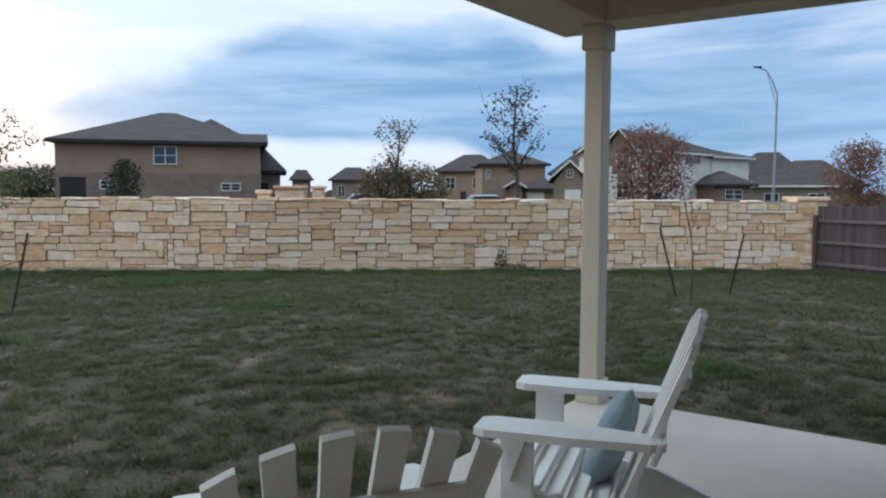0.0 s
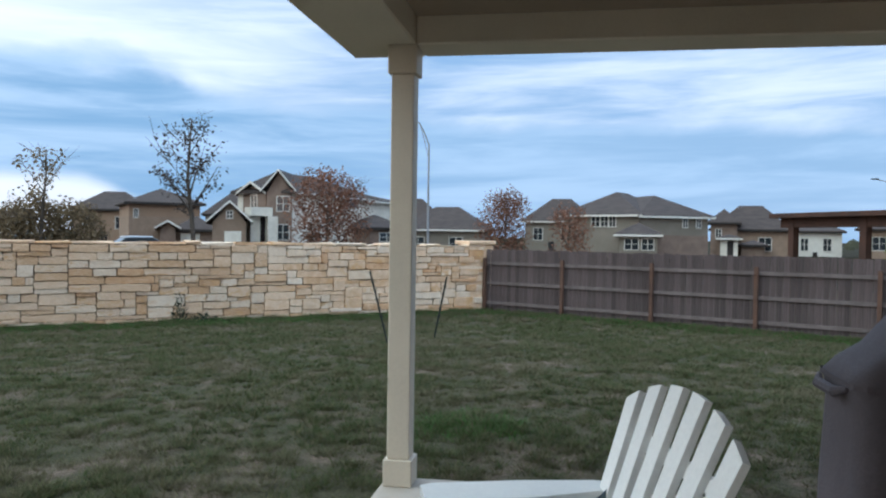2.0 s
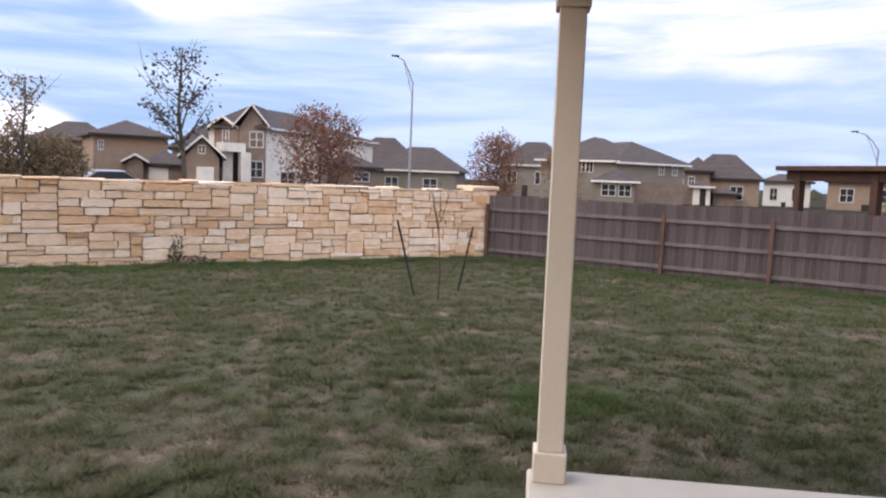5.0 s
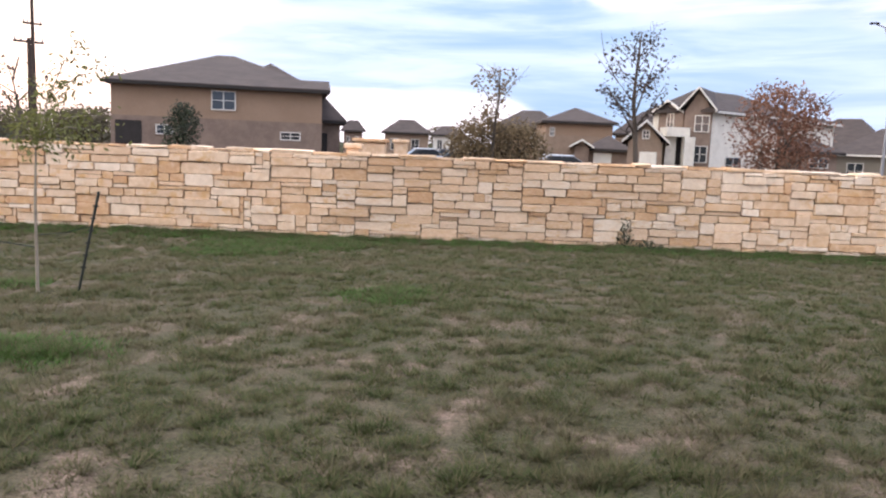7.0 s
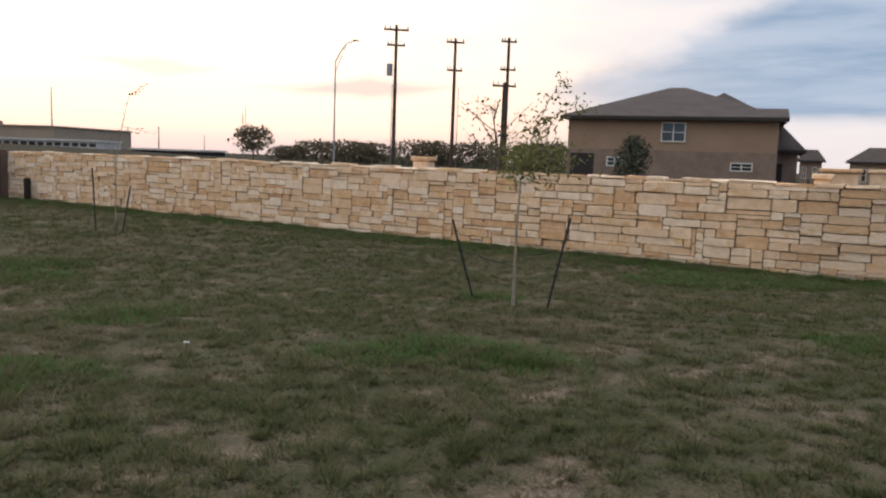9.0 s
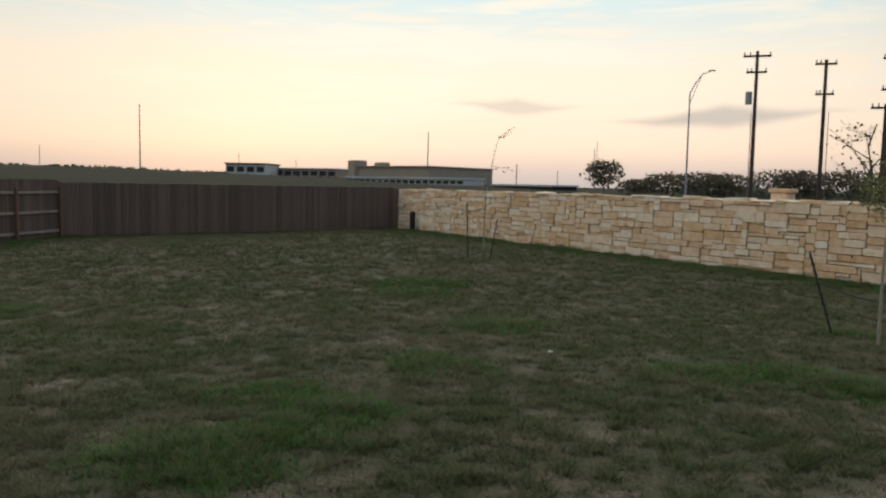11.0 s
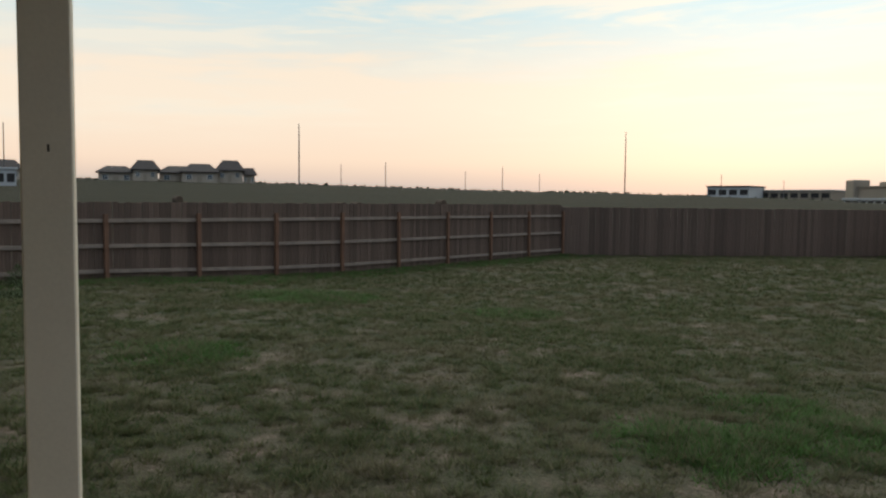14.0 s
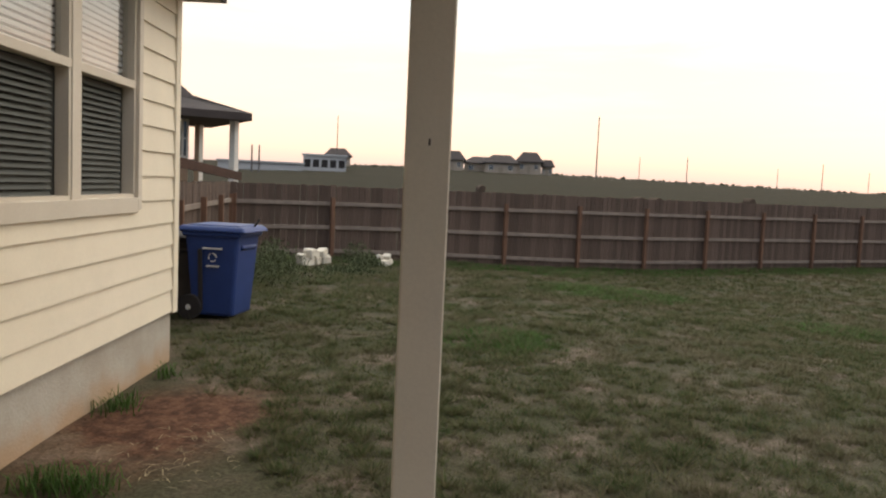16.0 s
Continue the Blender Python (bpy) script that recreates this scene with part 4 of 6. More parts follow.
def far_block(p, q, depth, z, lab, wall, cap="beige_wall", bays=0, category="building"):
    p, q = Vector((*p, 0)), Vector((*q, 0))
    d = q - p
    w = d.length
    g = min(ground_z(p.x, p.y), ground_z(q.x, q.y))
    ob = thing("building", (p.x, p.y, g), math.degrees(math.atan2(d.y, d.x)), lab, category)
    part("wall", boxed(0, w, 0, depth, -1, z - g), wall, ob)
    part("roof", boxed(-0.3, w + 0.3, -0.4, depth + 0.3, z - g, z - g + 0.35), cap, ob)
    for k in range(bays):
        x = w * (k + 0.5) / bays
        win = part("window", boxed(x - w / bays * 0.36, x + w / bays * 0.36, -0.06, 0.02, (z - g) * 0.25, (z - g) * 0.75), "dark", ob)
    return ob


M["render_pale"] = material("pale_tan_render", (0.40, 0.32, 0.245), (0.33, 0.265, 0.205), 0.3, 4, 0.9, 0.1)


def build_far():
    ob = far_block((-206.0, 104.65), (-178.5, 113.55), 30, 6.2, "large beige windowless hall with a stepped parapet", "beige_wall")
    inv = ob.matrix_world.inverted()
    for c, s, zt in (((-206.38, 106.12), 2.2, 8.18), ((-198.58, 110.18), 1.8, 7.6)):
        bm = boxed(c[0] - s, c[0] + s, c[1] - s, c[1] + s, 2, zt, bevel=0.3)
        bmesh.ops.transform(bm, matrix=inv, verts=bm.verts)
        part("roof_unit", bm, "beige_wall", ob)
    far_block((-170.91, 85.38), (-139.0, 97.72), 8, 2.75, "long low pale barracks with a row of dark openings", "pale_metal", "pale_metal", 18)
    far_block((-132.29, 100.67), (-113.0, 100.62), 6, 1.57, "low dark-windowed prefab row", "dark", "pale_metal", 6)
    far_block((-229.23, 73.95), (-221.72, 83.5), 14, 6.47, "flat-roofed pale pavilion building", "pale_metal", "dark", 4)
    far_block((-234.72, 88.71), (-217.26, 104.38), 14, 5.49, "low pale industrial shed", "beige_wall", "pale_metal", 8)
    far_block((-128.28, -103.35), (-138.49, -89.48), 20, 4.75, "long low pale industrial shed with flat roof", "pale_metal", "pale_metal", 0)
    far_block((-142.66, -92.23), (-147.52, -84.39), 20, 6.9, "pale flat-roofed office building", "pale_metal", "pale_metal", 5)
    # apartment blocks with hip roofs
    for p, q, e, r, lab in (((-208.26, -97.29), (-211.99, -89.03), 9.16, 10.44, "low wing of a distant apartment complex"),
                            ((-210.02, -88.54), (-212.5, -82.54), 10.19, 12.12, "distant two-storey apartment block"),
                            ((-216.34, -83.71), (-219.93, -74.0), 9.45, 10.91, "low wing of a distant apartment complex"),
                            ((-212.89, -75.89), (-215.9, -67.06), 9.5, 11.43, "distant apartment block with hip roof"),
                            ((-217.81, -67.67), (-219.82, -60.99), 10.5, 12.63, "distant two-storey apartment block"),
                            ((-221.79, -61.38), (-222.65, -58.3), 8.81, 10.59, "low end of a distant apartment complex"),
                            ((-197.72, -120.77), (-201.51, -114.44), 9.54, 11.43, "distant apartment block with hip roof")):
        ob = thing("apartment_building", (p[0], p[1], ground_z(*p)), 0, lab, "building", "apartment complex")
        wide = math.hypot(q[0] - p[0], q[1] - p[1])
        e = r - (r - ground_z(*p)) * 0.46
        mass(ob, p, q, min(9, wide * 0.8), e, r, "hip", "render_pale", hip=wide * 0.3, over=0.7, windows=((0.12, 0.26, e - 2.0, e - 0.7), (0.72, 0.86, e - 2.0, e - 0.7)), doors=((0.42, 0.56, e - 3.4, e - 1.2, "beige_wall"),))


build_far()

M["hay"] = material("weathered_hay", (0.10, 0.065, 0.045), (0.06, 0.042, 0.03), 2, 20, 1.0, 0.8)


def hay_bale(at, s=1.0):
    bm = bmesh.new()
    tube(bm, [(-1.0, 0, 0.75), (-0.95, 0, 0.75), (0.95, 0, 0.75), (1.0, 0, 0.75)], [0.7, 0.8, 0.8, 0.7], 14)
    ob = tagged(part("hay_bale", bm, "hay"), "dark weathered round hay bale on the pasture", "hay bale", "hay bales")
    ob.matrix_world = Matrix.Translation((at[0], at[1], ground_z(*at) - 0.06)) @ Matrix.Rotation(radians(20 + 30 * s), 4, "Z") @ Matrix.Scale(s * 0.7, 4)


for at, s in (((-74.64, -10.17), 0.9), ((-74.87, -8.66), 0.9), ((-90.53, -0.81), 0.8), ((-89.62, -31.54), 0.8), ((-66.26, 7.81), 1.0), ((-57.95, 9.88), 1.15), ((-54.53, 15.95), 0.9), ((-55.87, 24.45), 0.8), ((-56.5, 32.34), 0.8)):
    hay_bale(at, s)


def build_far_woods():
    """A low dark line of scrub and trees on the skyline, as one mesh."""
    r = random.Random(9)
    verts, faces = [], []
    def clump(x, y, z, s):
        n = len(verts)
        for k in range(6):
            a = k * math.pi / 3
            verts.append((x + s * r.uniform(0.7, 1.2) * math.cos(a), y + s * r.uniform(0.7, 1.2) * math.sin(a), z - 0.3))
        for k in range(6):
            a = k * math.pi / 3
            verts.append((x + s * r.uniform(0.4, 0.8) * math.cos(a), y + s * r.uniform(0.4, 0.8) * math.sin(a), z + s * r.uniform(0.5, 0.9)))
        verts.append((x, y, z + s * r.uniform(0.8, 1.15)))
        for k in range(6):
            b = (k + 1) % 6
            faces.append((n + k, n + b, n + 6 + b, n + 6 + k))
            faces.append((n + 6 + k, n + 6 + b, n + 12))
    for k in range(900):
        a = radians(r.uniform(28, 128))
        dist = r.uniform(236, 262)
        x, y = -dist * math.sin(a), dist * math.cos(a)
        clump(x, y, ground_z(x, y), r.uniform(0.2, 0.5) * (1.5 if r.random() < 0.05 else 1))
    for k in range(500):
        a = radians(r.uniform(-80, 40))
        dist = r.uniform(150, 260)
        x, y = -dist * math.sin(a), dist * math.cos(a)
        clump(x, y, ground_z(x, y), r.uniform(1.0, 2.6))
    me = bpy.data.meshes.new("far_woods")
    me.from_pydata(verts, [], faces)
    me.materials.append(M["scrub"])
    tagged(new("far_woods", me), "dark line of scrub and low trees on the skyline", "woods", kind="stuff")


M["scrub"] = material("dark_scrub", (0.06, 0.062, 0.036), (0.04, 0.042, 0.026), 0.5, 4, 1.0, 0.6, vary=0.3, island=True)
build_far_woods()


# ---- trees ----
M["bark"] = material("grey_brown_bark", (0.10, 0.08, 0.065), (0.06, 0.05, 0.04), 3, 30, 0.95, 0.6, stretch=(3, 3, 0.5))
M["leaf_red"] = material("russet_leaves", (0.25, 0.12, 0.075), (0.16, 0.082, 0.054), 1.0, 6, 0.8, 0.1, vary=0.4, island=True)
M["leaf_brown"] = material("brown_dry_leaves", (0.20, 0.145, 0.080), (0.13, 0.095, 0.055), 1.0, 6, 0.8, 0.1, vary=0.4, island=True)
M["leaf_green"] = material("olive_leaves", (0.17, 0.17, 0.055), (0.10, 0.11, 0.036), 1.0, 6, 0.7, 0.1, vary=0.35, island=True)
M["leaf_dark"] = material("dark_evergreen_leaves", (0.05, 0.06, 0.034), (0.032, 0.04, 0.024), 1.0, 6, 0.8, 0.1, vary=0.35, island=True)
M["leaf_far"] = material("dull_olive_leaves", (0.115, 0.095, 0.058), (0.075, 0.064, 0.042), 0.5, 4, 0.8, 0.1, vary=0.35, island=True)
M["leaf_dull"] = material("dull_dark_leaves", (0.06, 0.045, 0.04), (0.04, 0.032, 0.03), 1.0, 6, 0.8, 0.1, vary=0.35, island=True)

for name in ("leaf_red", "leaf_brown", "leaf_green", "leaf_dull", "leaf_far"):
    bsdf = M[name].node_tree.nodes["Principled BSDF"]
    see_through(Nodes(M[name].node_tree), bsdf, bsdf.inputs["Base Color"].links[0].from_socket, 0.35)


def tree(at, top, radius, start, leaves, leaf, mat, label, seed, category="tree", trunk=None, limbs=9, reach=0.55, group="", clear=0.0, scatter=0.22):
    """A trunk with limbs and twigs, and a crown of single leaves along the twigs. start: share of the height at which limbs begin."""
    r = random.Random(seed)
    g = ground_z(*at)
    h = top - g
    trunk = trunk or h * 0.018
    ob = thing("tree", (at[0], at[1], g), r.uniform(0, 360), label, category, group)
    bm = bmesh.new()
    lean = Vector((r.uniform(-0.04, 0.04), r.uniform(-0.04, 0.04), 0)) * h
    axis = [Vector((0, 0, -0.1))] + [Vector((r.uniform(-1, 1) * trunk, r.uniform(-1, 1) * trunk, 0)) + lean * (k / 6) ** 2 + Vector((0, 0, h * 0.97 * k / 6)) for k in range(1, 7)]
    tube(bm, axis, [trunk * (1.15 - 0.98 * k / 6) for k in range(7)], 7)
    ends = []
    for i in range(limbs):
        f = start + (0.94 - start) * (i + r.random() * 0.7) / limbs
        k = min(5, int(f * 6))
        root = axis[k].lerp(axis[k + 1], f * 6 - k)
        a = i * 2.4 + r.uniform(-0.5, 0.5)
        wide = radius * (1.0 - 0.55 * abs((f - start) / (1 - start) - 0.35)) * r.uniform(0.7, 1.05)
        rise = wide * reach * r.uniform(0.7, 1.6)
        tip = root + Vector((math.cos(a) * wide, math.sin(a) * wide, min(rise, h - root.z)))
        mid = root.lerp(tip, 0.5) + Vector((r.uniform(-1, 1), r.uniform(-1, 1), -0.6)) * wide * 0.08
        w = trunk * (1.05 - 0.9 * f) * 0.6
        tube(bm, [root, mid, tip], [w, w * 0.65, w * 0.2], 5)
        ends.append((root, mid, tip))
        for s in range(4):
            p0 = mid.lerp(tip, r.uniform(-0.6, 0.9))
            b = a + r.choice((-1, 1)) * r.uniform(0.4, 1.2)
            l = wide * r.uniform(0.3, 0.6)
            p1 = p0 + Vector((math.cos(b) * l, math.sin(b) * l, l * r.uniform(0.2, 1.2)))
            p1.z = min(p1.z, h)
            tube(bm, [p0, p0.lerp(p1, 0.5) + Vector((0, 0, -l * 0.05)), p1], [w * 0.45, w * 0.3, w * 0.12], 4)
            ends.append((p0, p0.lerp(p1, 0.5), p1))
    ends.append((axis[4], axis[5], axis[6]))
    part("trunk", bm, "bark", ob)
    verts, faces = [], []
    for _ in range(leaves):
        p0, p1, p2 = r.choice(ends)
        t = r.uniform(0.25, 1.1)
        c = (p0.lerp(p1, t * 2) if t < 0.5 else p1.lerp(p2, t * 2 - 1)) + Vector((r.gauss(0, 1), r.gauss(0, 1), r.gauss(0, 0.8))) * radius * scatter
        zc, zh = h * (start + 1) / 2, h * (1 - start) / 2
        if c.z < clear or (c.x ** 2 + c.y ** 2) / radius ** 2 + ((c.z - zc) / zh) ** 2 > 1.0 + 0.35 * r.random():
            continue
        u = Vector((r.uniform(-1, 1), r.uniform(-1, 1), r.uniform(-1, 0.6))).normalized()
        v = u.orthogonal().normalized()
        v.rotate(Matrix.Rotation(r.uniform(0, 6.3), 3, u))
        s = leaf * r.uniform(0.6, 1.3)
        n = len(verts)
        verts += [c, c + u * s * 0.5 + v * s * 0.3, c + u * s, c + u * s * 0.5 - v * s * 0.3]
        faces += [(n, n + 1, n + 2), (n, n + 2, n + 3)]
    if verts:
        me = bpy.data.meshes.new("crown")
        me.from_pydata([tuple(v) for v in verts], [], faces)
        me.materials.append(M[mat])
        c = new("crown", me)
        c.parent = ob
    return ob


tree((3.85, 23.71), 4.97, 1.15, 0.45, 800, 0.117, "leaf_dull", "tall almost bare street tree with few dark leaves", 3, limbs=14, reach=1.1, scatter=0.12)
tree((24.77, 15.35), 2.03, 0.8, 0.1, 1200, 0.12, "leaf_green", "small green garden shrub under the patio cover", 61, limbs=10, scatter=0.3)
tree((0.21, 25.2), 3.95, 0.83, 0.5, 620, 0.111, "leaf_brown", "slim half-bare street tree with brown leaves", 4, limbs=12, reach=1.0, scatter=0.14)
tree((-0.13, 25.89), 2.51, 1.06, 0.15, 8398, 0.100, "leaf_brown", "bushy small tree with brown dry leaves", 5, scatter=0.3, limbs=12)
tree((1.12, 26.45), 2.45, 0.93, 0.15, 6732, 0.100, "leaf_brown", "bushy small tree with olive-brown leaves", 15, scatter=0.3, limbs=12)
tree((8.92, 26.21), 3.81, 1.55, 0.18, 7140, 0.105, "leaf_red", "round street tree full of russet autumn leaves", 6, limbs=16, reach=0.8, scatter=0.22)
tree((18.48, 29.4), 3.69, 1.28, 0.10, 7140, 0.104, "leaf_red", "round street tree with dense russet leaves", 7, limbs=16, reach=0.8, scatter=0.27)
tree((20.68, 27.69), 3.04, 1.09, 0.05, 4420, 0.104, "leaf_red", "small street tree with russet leaves", 8, limbs=13, reach=0.6, scatter=0.26)
tree((-14.75, 43.71), 3.3, 0.95, 0.1, 3200, 0.16, "leaf_dark", "small dense dark evergreen tree", 9, limbs=16, reach=0.5, scatter=0.3)
tree((-14.26, 26.7), 3.88, 1.25, 0.45, 170, 0.13, "leaf_dull", "low forked tree with few dull leaves", 10, limbs=9, reach=0.9, trunk=0.1, scatter=0.12)
tree((-93.74, 94.66), 5.97, 3.4, 0.2, 1600, 0.55, "leaf_far", "distant spreading reddish tree", 12, limbs=14, scatter=0.25)
for k, (at, top, rad) in enumerate((((-79.75, 93.99), 4.67, 3.0), ((-73.2, 92.91), 4.71, 3.4), ((-72.15, 97.49), 4.7, 3.2), ((-63.23, 96.41), 5.25, 3.6),
                                    ((-60.46, 98.16), 5.13, 3.4), ((-54.9, 99.09), 5.25, 3.6), ((-46.32, 103.34), 5.87, 3.6), ((-86.31, 94.86), 3.56, 2.6), ((-37.82, 85.16), 4.39, 3.2), ((-40.26, 84.04), 4.63, 3.4), ((0.43, 142.78), 6.26, 3.0))):
    tree(at, ground_z(*at) + (top - ground_z(*at)) * 0.82, rad * 1.35, 0.1, 2000, 0.5, "leaf_far", "distant dull olive roadside tree", 20 + k, limbs=14, scatter=0.3, group="distant trees")


# ---- staked saplings ----
M["stake"] = material("dark_green_steel_stake", (0.03, 0.035, 0.03), None, 3, 30, 0.6, 0.1, metal=0.3)
M["pale_bark"] = material("pale_sapling_bark", (0.30, 0.26, 0.20), (0.22, 0.18, 0.14), 5, 30, 0.9, 0.3)


def stake(foot, head, label="dark steel tree stake driven aslant into the lawn"):
    g = ground_z(*foot)
    bm = bmesh.new()
    d = Vector((head[0] - foot[0], head[1] - foot[1], head[2] - g))
    tube(bm, [-d * 0.05, d], [0.017, 0.017], 5)
    for k in range(6):
        p = d * (0.25 + 0.12 * k)
        box(bm, p.x - 0.03, p.x + 0.03, p.y - 0.012, p.y + 0.012, p.z, p.z + 0.02)
    ob = tagged(part("stake", bm, "stake"), label, "stake", "tree stakes")
    ob.location = (foot[0], foot[1], g)


def strap(a, b):
    bm = bmesh.new()
    a, b = Vector(a), Vector(b)
    tube(bm, [a, a.lerp(b, 0.5) + Vector((0, 0, -0.03)), b], [0.008, 0.008, 0.008], 4)
    tagged(part("tree_tie", bm, "stake"), "thin dark tie from sapling to stake", "tie", "tree ties")


def sapling(at, limbs, leaves, mat, size, label, seed, trunk=0.022, bark="pale_bark"):
    """limbs: lists of points, local to the foot; leaves: (limb, count, spread)."""
    r = random.Random(seed)
    ob = thing("sapling", (at[0], at[1], ground_z(*at)), 0, label, "sapling", "staked saplings")
    bm = bmesh.new()
    for k, pts in enumerate(limbs):
        w = trunk if k == 0 else trunk * 0.4
        tube(bm, pts, [w * (1 - 0.75 * i / (len(pts) - 1)) for i in range(len(pts))], 5)
    part("stem", bm, bark, ob)
    verts, faces = [], []
    for k, count, spread in leaves:
        pts = [Vector(p) for p in limbs[k]]
        for _ in range(count):
            t = r.uniform(0.1, 1.05) * (len(pts) - 1)
            i = min(int(t), len(pts) - 2)
            c = pts[i].lerp(pts[i + 1], t - i) + Vector((r.gauss(0, 1), r.gauss(0, 1), r.gauss(0, 0.7))) * spread
            u = Vector((r.uniform(-1, 1), r.uniform(-1, 1), r.uniform(-1.2, 0.3))).normalized()
            v = u.orthogonal().normalized()
            v.rotate(Matrix.Rotation(r.uniform(0, 6.3), 3, u))
            s = size * r.uniform(0.6, 1.3)
            n = len(verts)
            verts += [c, c + u * s * 0.5 + v * s * 0.2, c + u * s, c + u * s * 0.5 - v * s * 0.2]
            faces += [(n, n + 1, n + 2), (n, n + 2, n + 3)]
    me = bpy.data.meshes.new("leaves")
    me.from_pydata([tuple(v) for v in verts], [], faces)
    me.materials.append(M[mat])
    c = new("leaves", me)
    c.parent = ob
    return ob


def rel(at, p):
    g = ground_z(*at)
    return (p[0] - at[0], p[1] - at[1], p[2] - g)


def build_saplings():
    at = (-6.29, 12.09)
    L = [[(0, 0, -0.1), rel(at, (-6.29, 12.09, 0.74)), rel(at, (-6.27, 12.1, 1.34)), rel(at, (-6.14, 12.16, 1.98))]]
    tips = ([(-5.58, 12.5, 2.38), (-5.78, 12.32, 2.73), (-6.36, 11.72, 1.76), (-5.76, 12.65, 1.81), (-6.52, 12.31, 1.53), (-5.73, 12.01, 1.51), (-5.99, 12.01, 2.12), (-6.4, 12.48, 1.88), (-5.68, 12.36, 1.63), (-6.09, 11.74, 1.64)])
    for k, p in enumerate(tips):
        a = Vector(L[0][2]).lerp(Vector(L[0][3]), (0.95, 0.95, 0.1, 0.3, 0.0, 0.05, 0.7, 0.5, 0.2, 0.3)[k])
        b = Vector(rel(at, p))
        L.append([tuple(a), tuple(a.lerp(b, 0.5) + Vector((0, 0, 0.1))), tuple(b)])
    leaves = [(1, 110, 0.09), (2, 80, 0.08), (3, 130, 0.15), (4, 150, 0.16), (5, 130, 0.14), (6, 150, 0.15), (7, 130, 0.16), (8, 140, 0.16), (9, 140, 0.14), (10, 130, 0.14)]
    sapling(at, L, leaves, "leaf_green", 0.075, "young willow-like sapling with thin pale stem and green leaves", 31)
    for f, h in (((-7.09, 12.42), (-7.39, 12.25, 0.74)), ((-5.77, 12.03), (-5.54, 12.12, 0.89))):
        stake(f, h)
        c = Vector((at[0], at[1], h[2] - 0.55))
        strap(c, (h[0] + (f[0] - h[0]) * 0.35, h[1] + (f[1] - h[1]) * 0.35, h[2] - 0.42))
    at = (4.92, 12.2)
    q = Vector(rel(at, (4.79, 12.28, 1.44)))
    L = [[(0, 0, -0.1), (0.02, 0, 0.5), (0.0, 0.03, 1.0), tuple(q)], [(0.0, 0.03, 1.1), (-0.1, 0.02, 1.45), (-0.14, 0.05, 1.75)], [(0.0, 0.03, 1.2), (0.1, 0, 1.5), (0.14, 0, 1.7)], [(0, 0.03, 1.3), (-0.05, -0.05, 1.6), (-0.07, -0.1, 1.8)]]
    sapling(at, L, [(1, 8, 0.04), (2, 8, 0.04), (3, 10, 0.04)], "leaf_dull", 0.06, "bare thin dark sapling between two stakes", 32, 0.02, "bark")
    for f, h in (((5.0, 13.05), (4.73, 13.21, 0.96)), ((6.17, 13.53), (6.35, 13.4, 0.83))):
        stake(f, h)
    at = (-21.05, 16.6)
    pts = ([(-21.03, 16.62, 1.24), (-20.93, 16.76, 2.21), (-20.81, 16.92, 3.08), (-20.56, 17.25, 3.4), (-20.62, 17.17, 3.2), (-20.41, 17.43, 2.04), (-21.18, 16.42, 1.86)])
    R = [rel(at, p) for p in pts]
    L = [[(0, 0, -0.1), R[0], R[1], R[2]], [R[2], R[3]], [R[1], R[5]], [R[0], R[6]], [R[2], R[4]]]
    sapling(at, L, [(0, 30, 0.05), (1, 22, 0.05), (2, 14, 0.05), (3, 26, 0.08), (4, 10, 0.04)], "leaf_brown", 0.08, "tall thin sapling with sparse brown leaves", 33, 0.02)
    for f, h in (((-19.88, 15.18), (-19.92, 15.12, 1.06)), ((-19.03, 15.35), (-18.91, 15.51, 0.64))):
        stake(f, h)


build_saplings()


# ---- wall piers, plant at the wall, cars on the street ----
def pier(x, y, half, top, label):
    g = ground_z(x, y)
    ob = thing("stone_pier", (x, y, g), 0, label, "pier")
    part("shaft", boxed(-half, half, -half * 0.9, half * 0.9, -0.1, top - g - 0.12, bevel=0.03), "stone_far", ob)
    part("cap", boxed(-half - 0.05, half + 0.05, -half - 0.02, half + 0.02, top - g - 0.12, top - g, bevel=0.025), "stone", ob)


pier(11.62, 20.85, 0.42, 1.47, "square limestone pier at the end of the garden wall")
pier(-13.5, 20.98, 0.24, 1.66, "small limestone pier rising above the garden wall")
pier(-3.4, 20.98, 0.16, 1.58, "small limestone pier rising above the garden wall")
pier(-3.54, 27.72, 0.5, 1.74, "broad limestone entry pier beyond the garden wall")
pier(-2.58, 27.78, 0.22, 1.75, "small limestone entry pier beyond the garden wall")

M["car_paint"] = material("silver_car_paint", (0.50, 0.52, 0.54), (0.46, 0.48, 0.50), 1, 50, 0.3, 0.0, metal=0.3, spec=0.6)
M["car_dark"] = material("dark_car_paint", (0.03, 0.03, 0.035), None, 1, 50, 0.3, 0.0, spec=0.6)


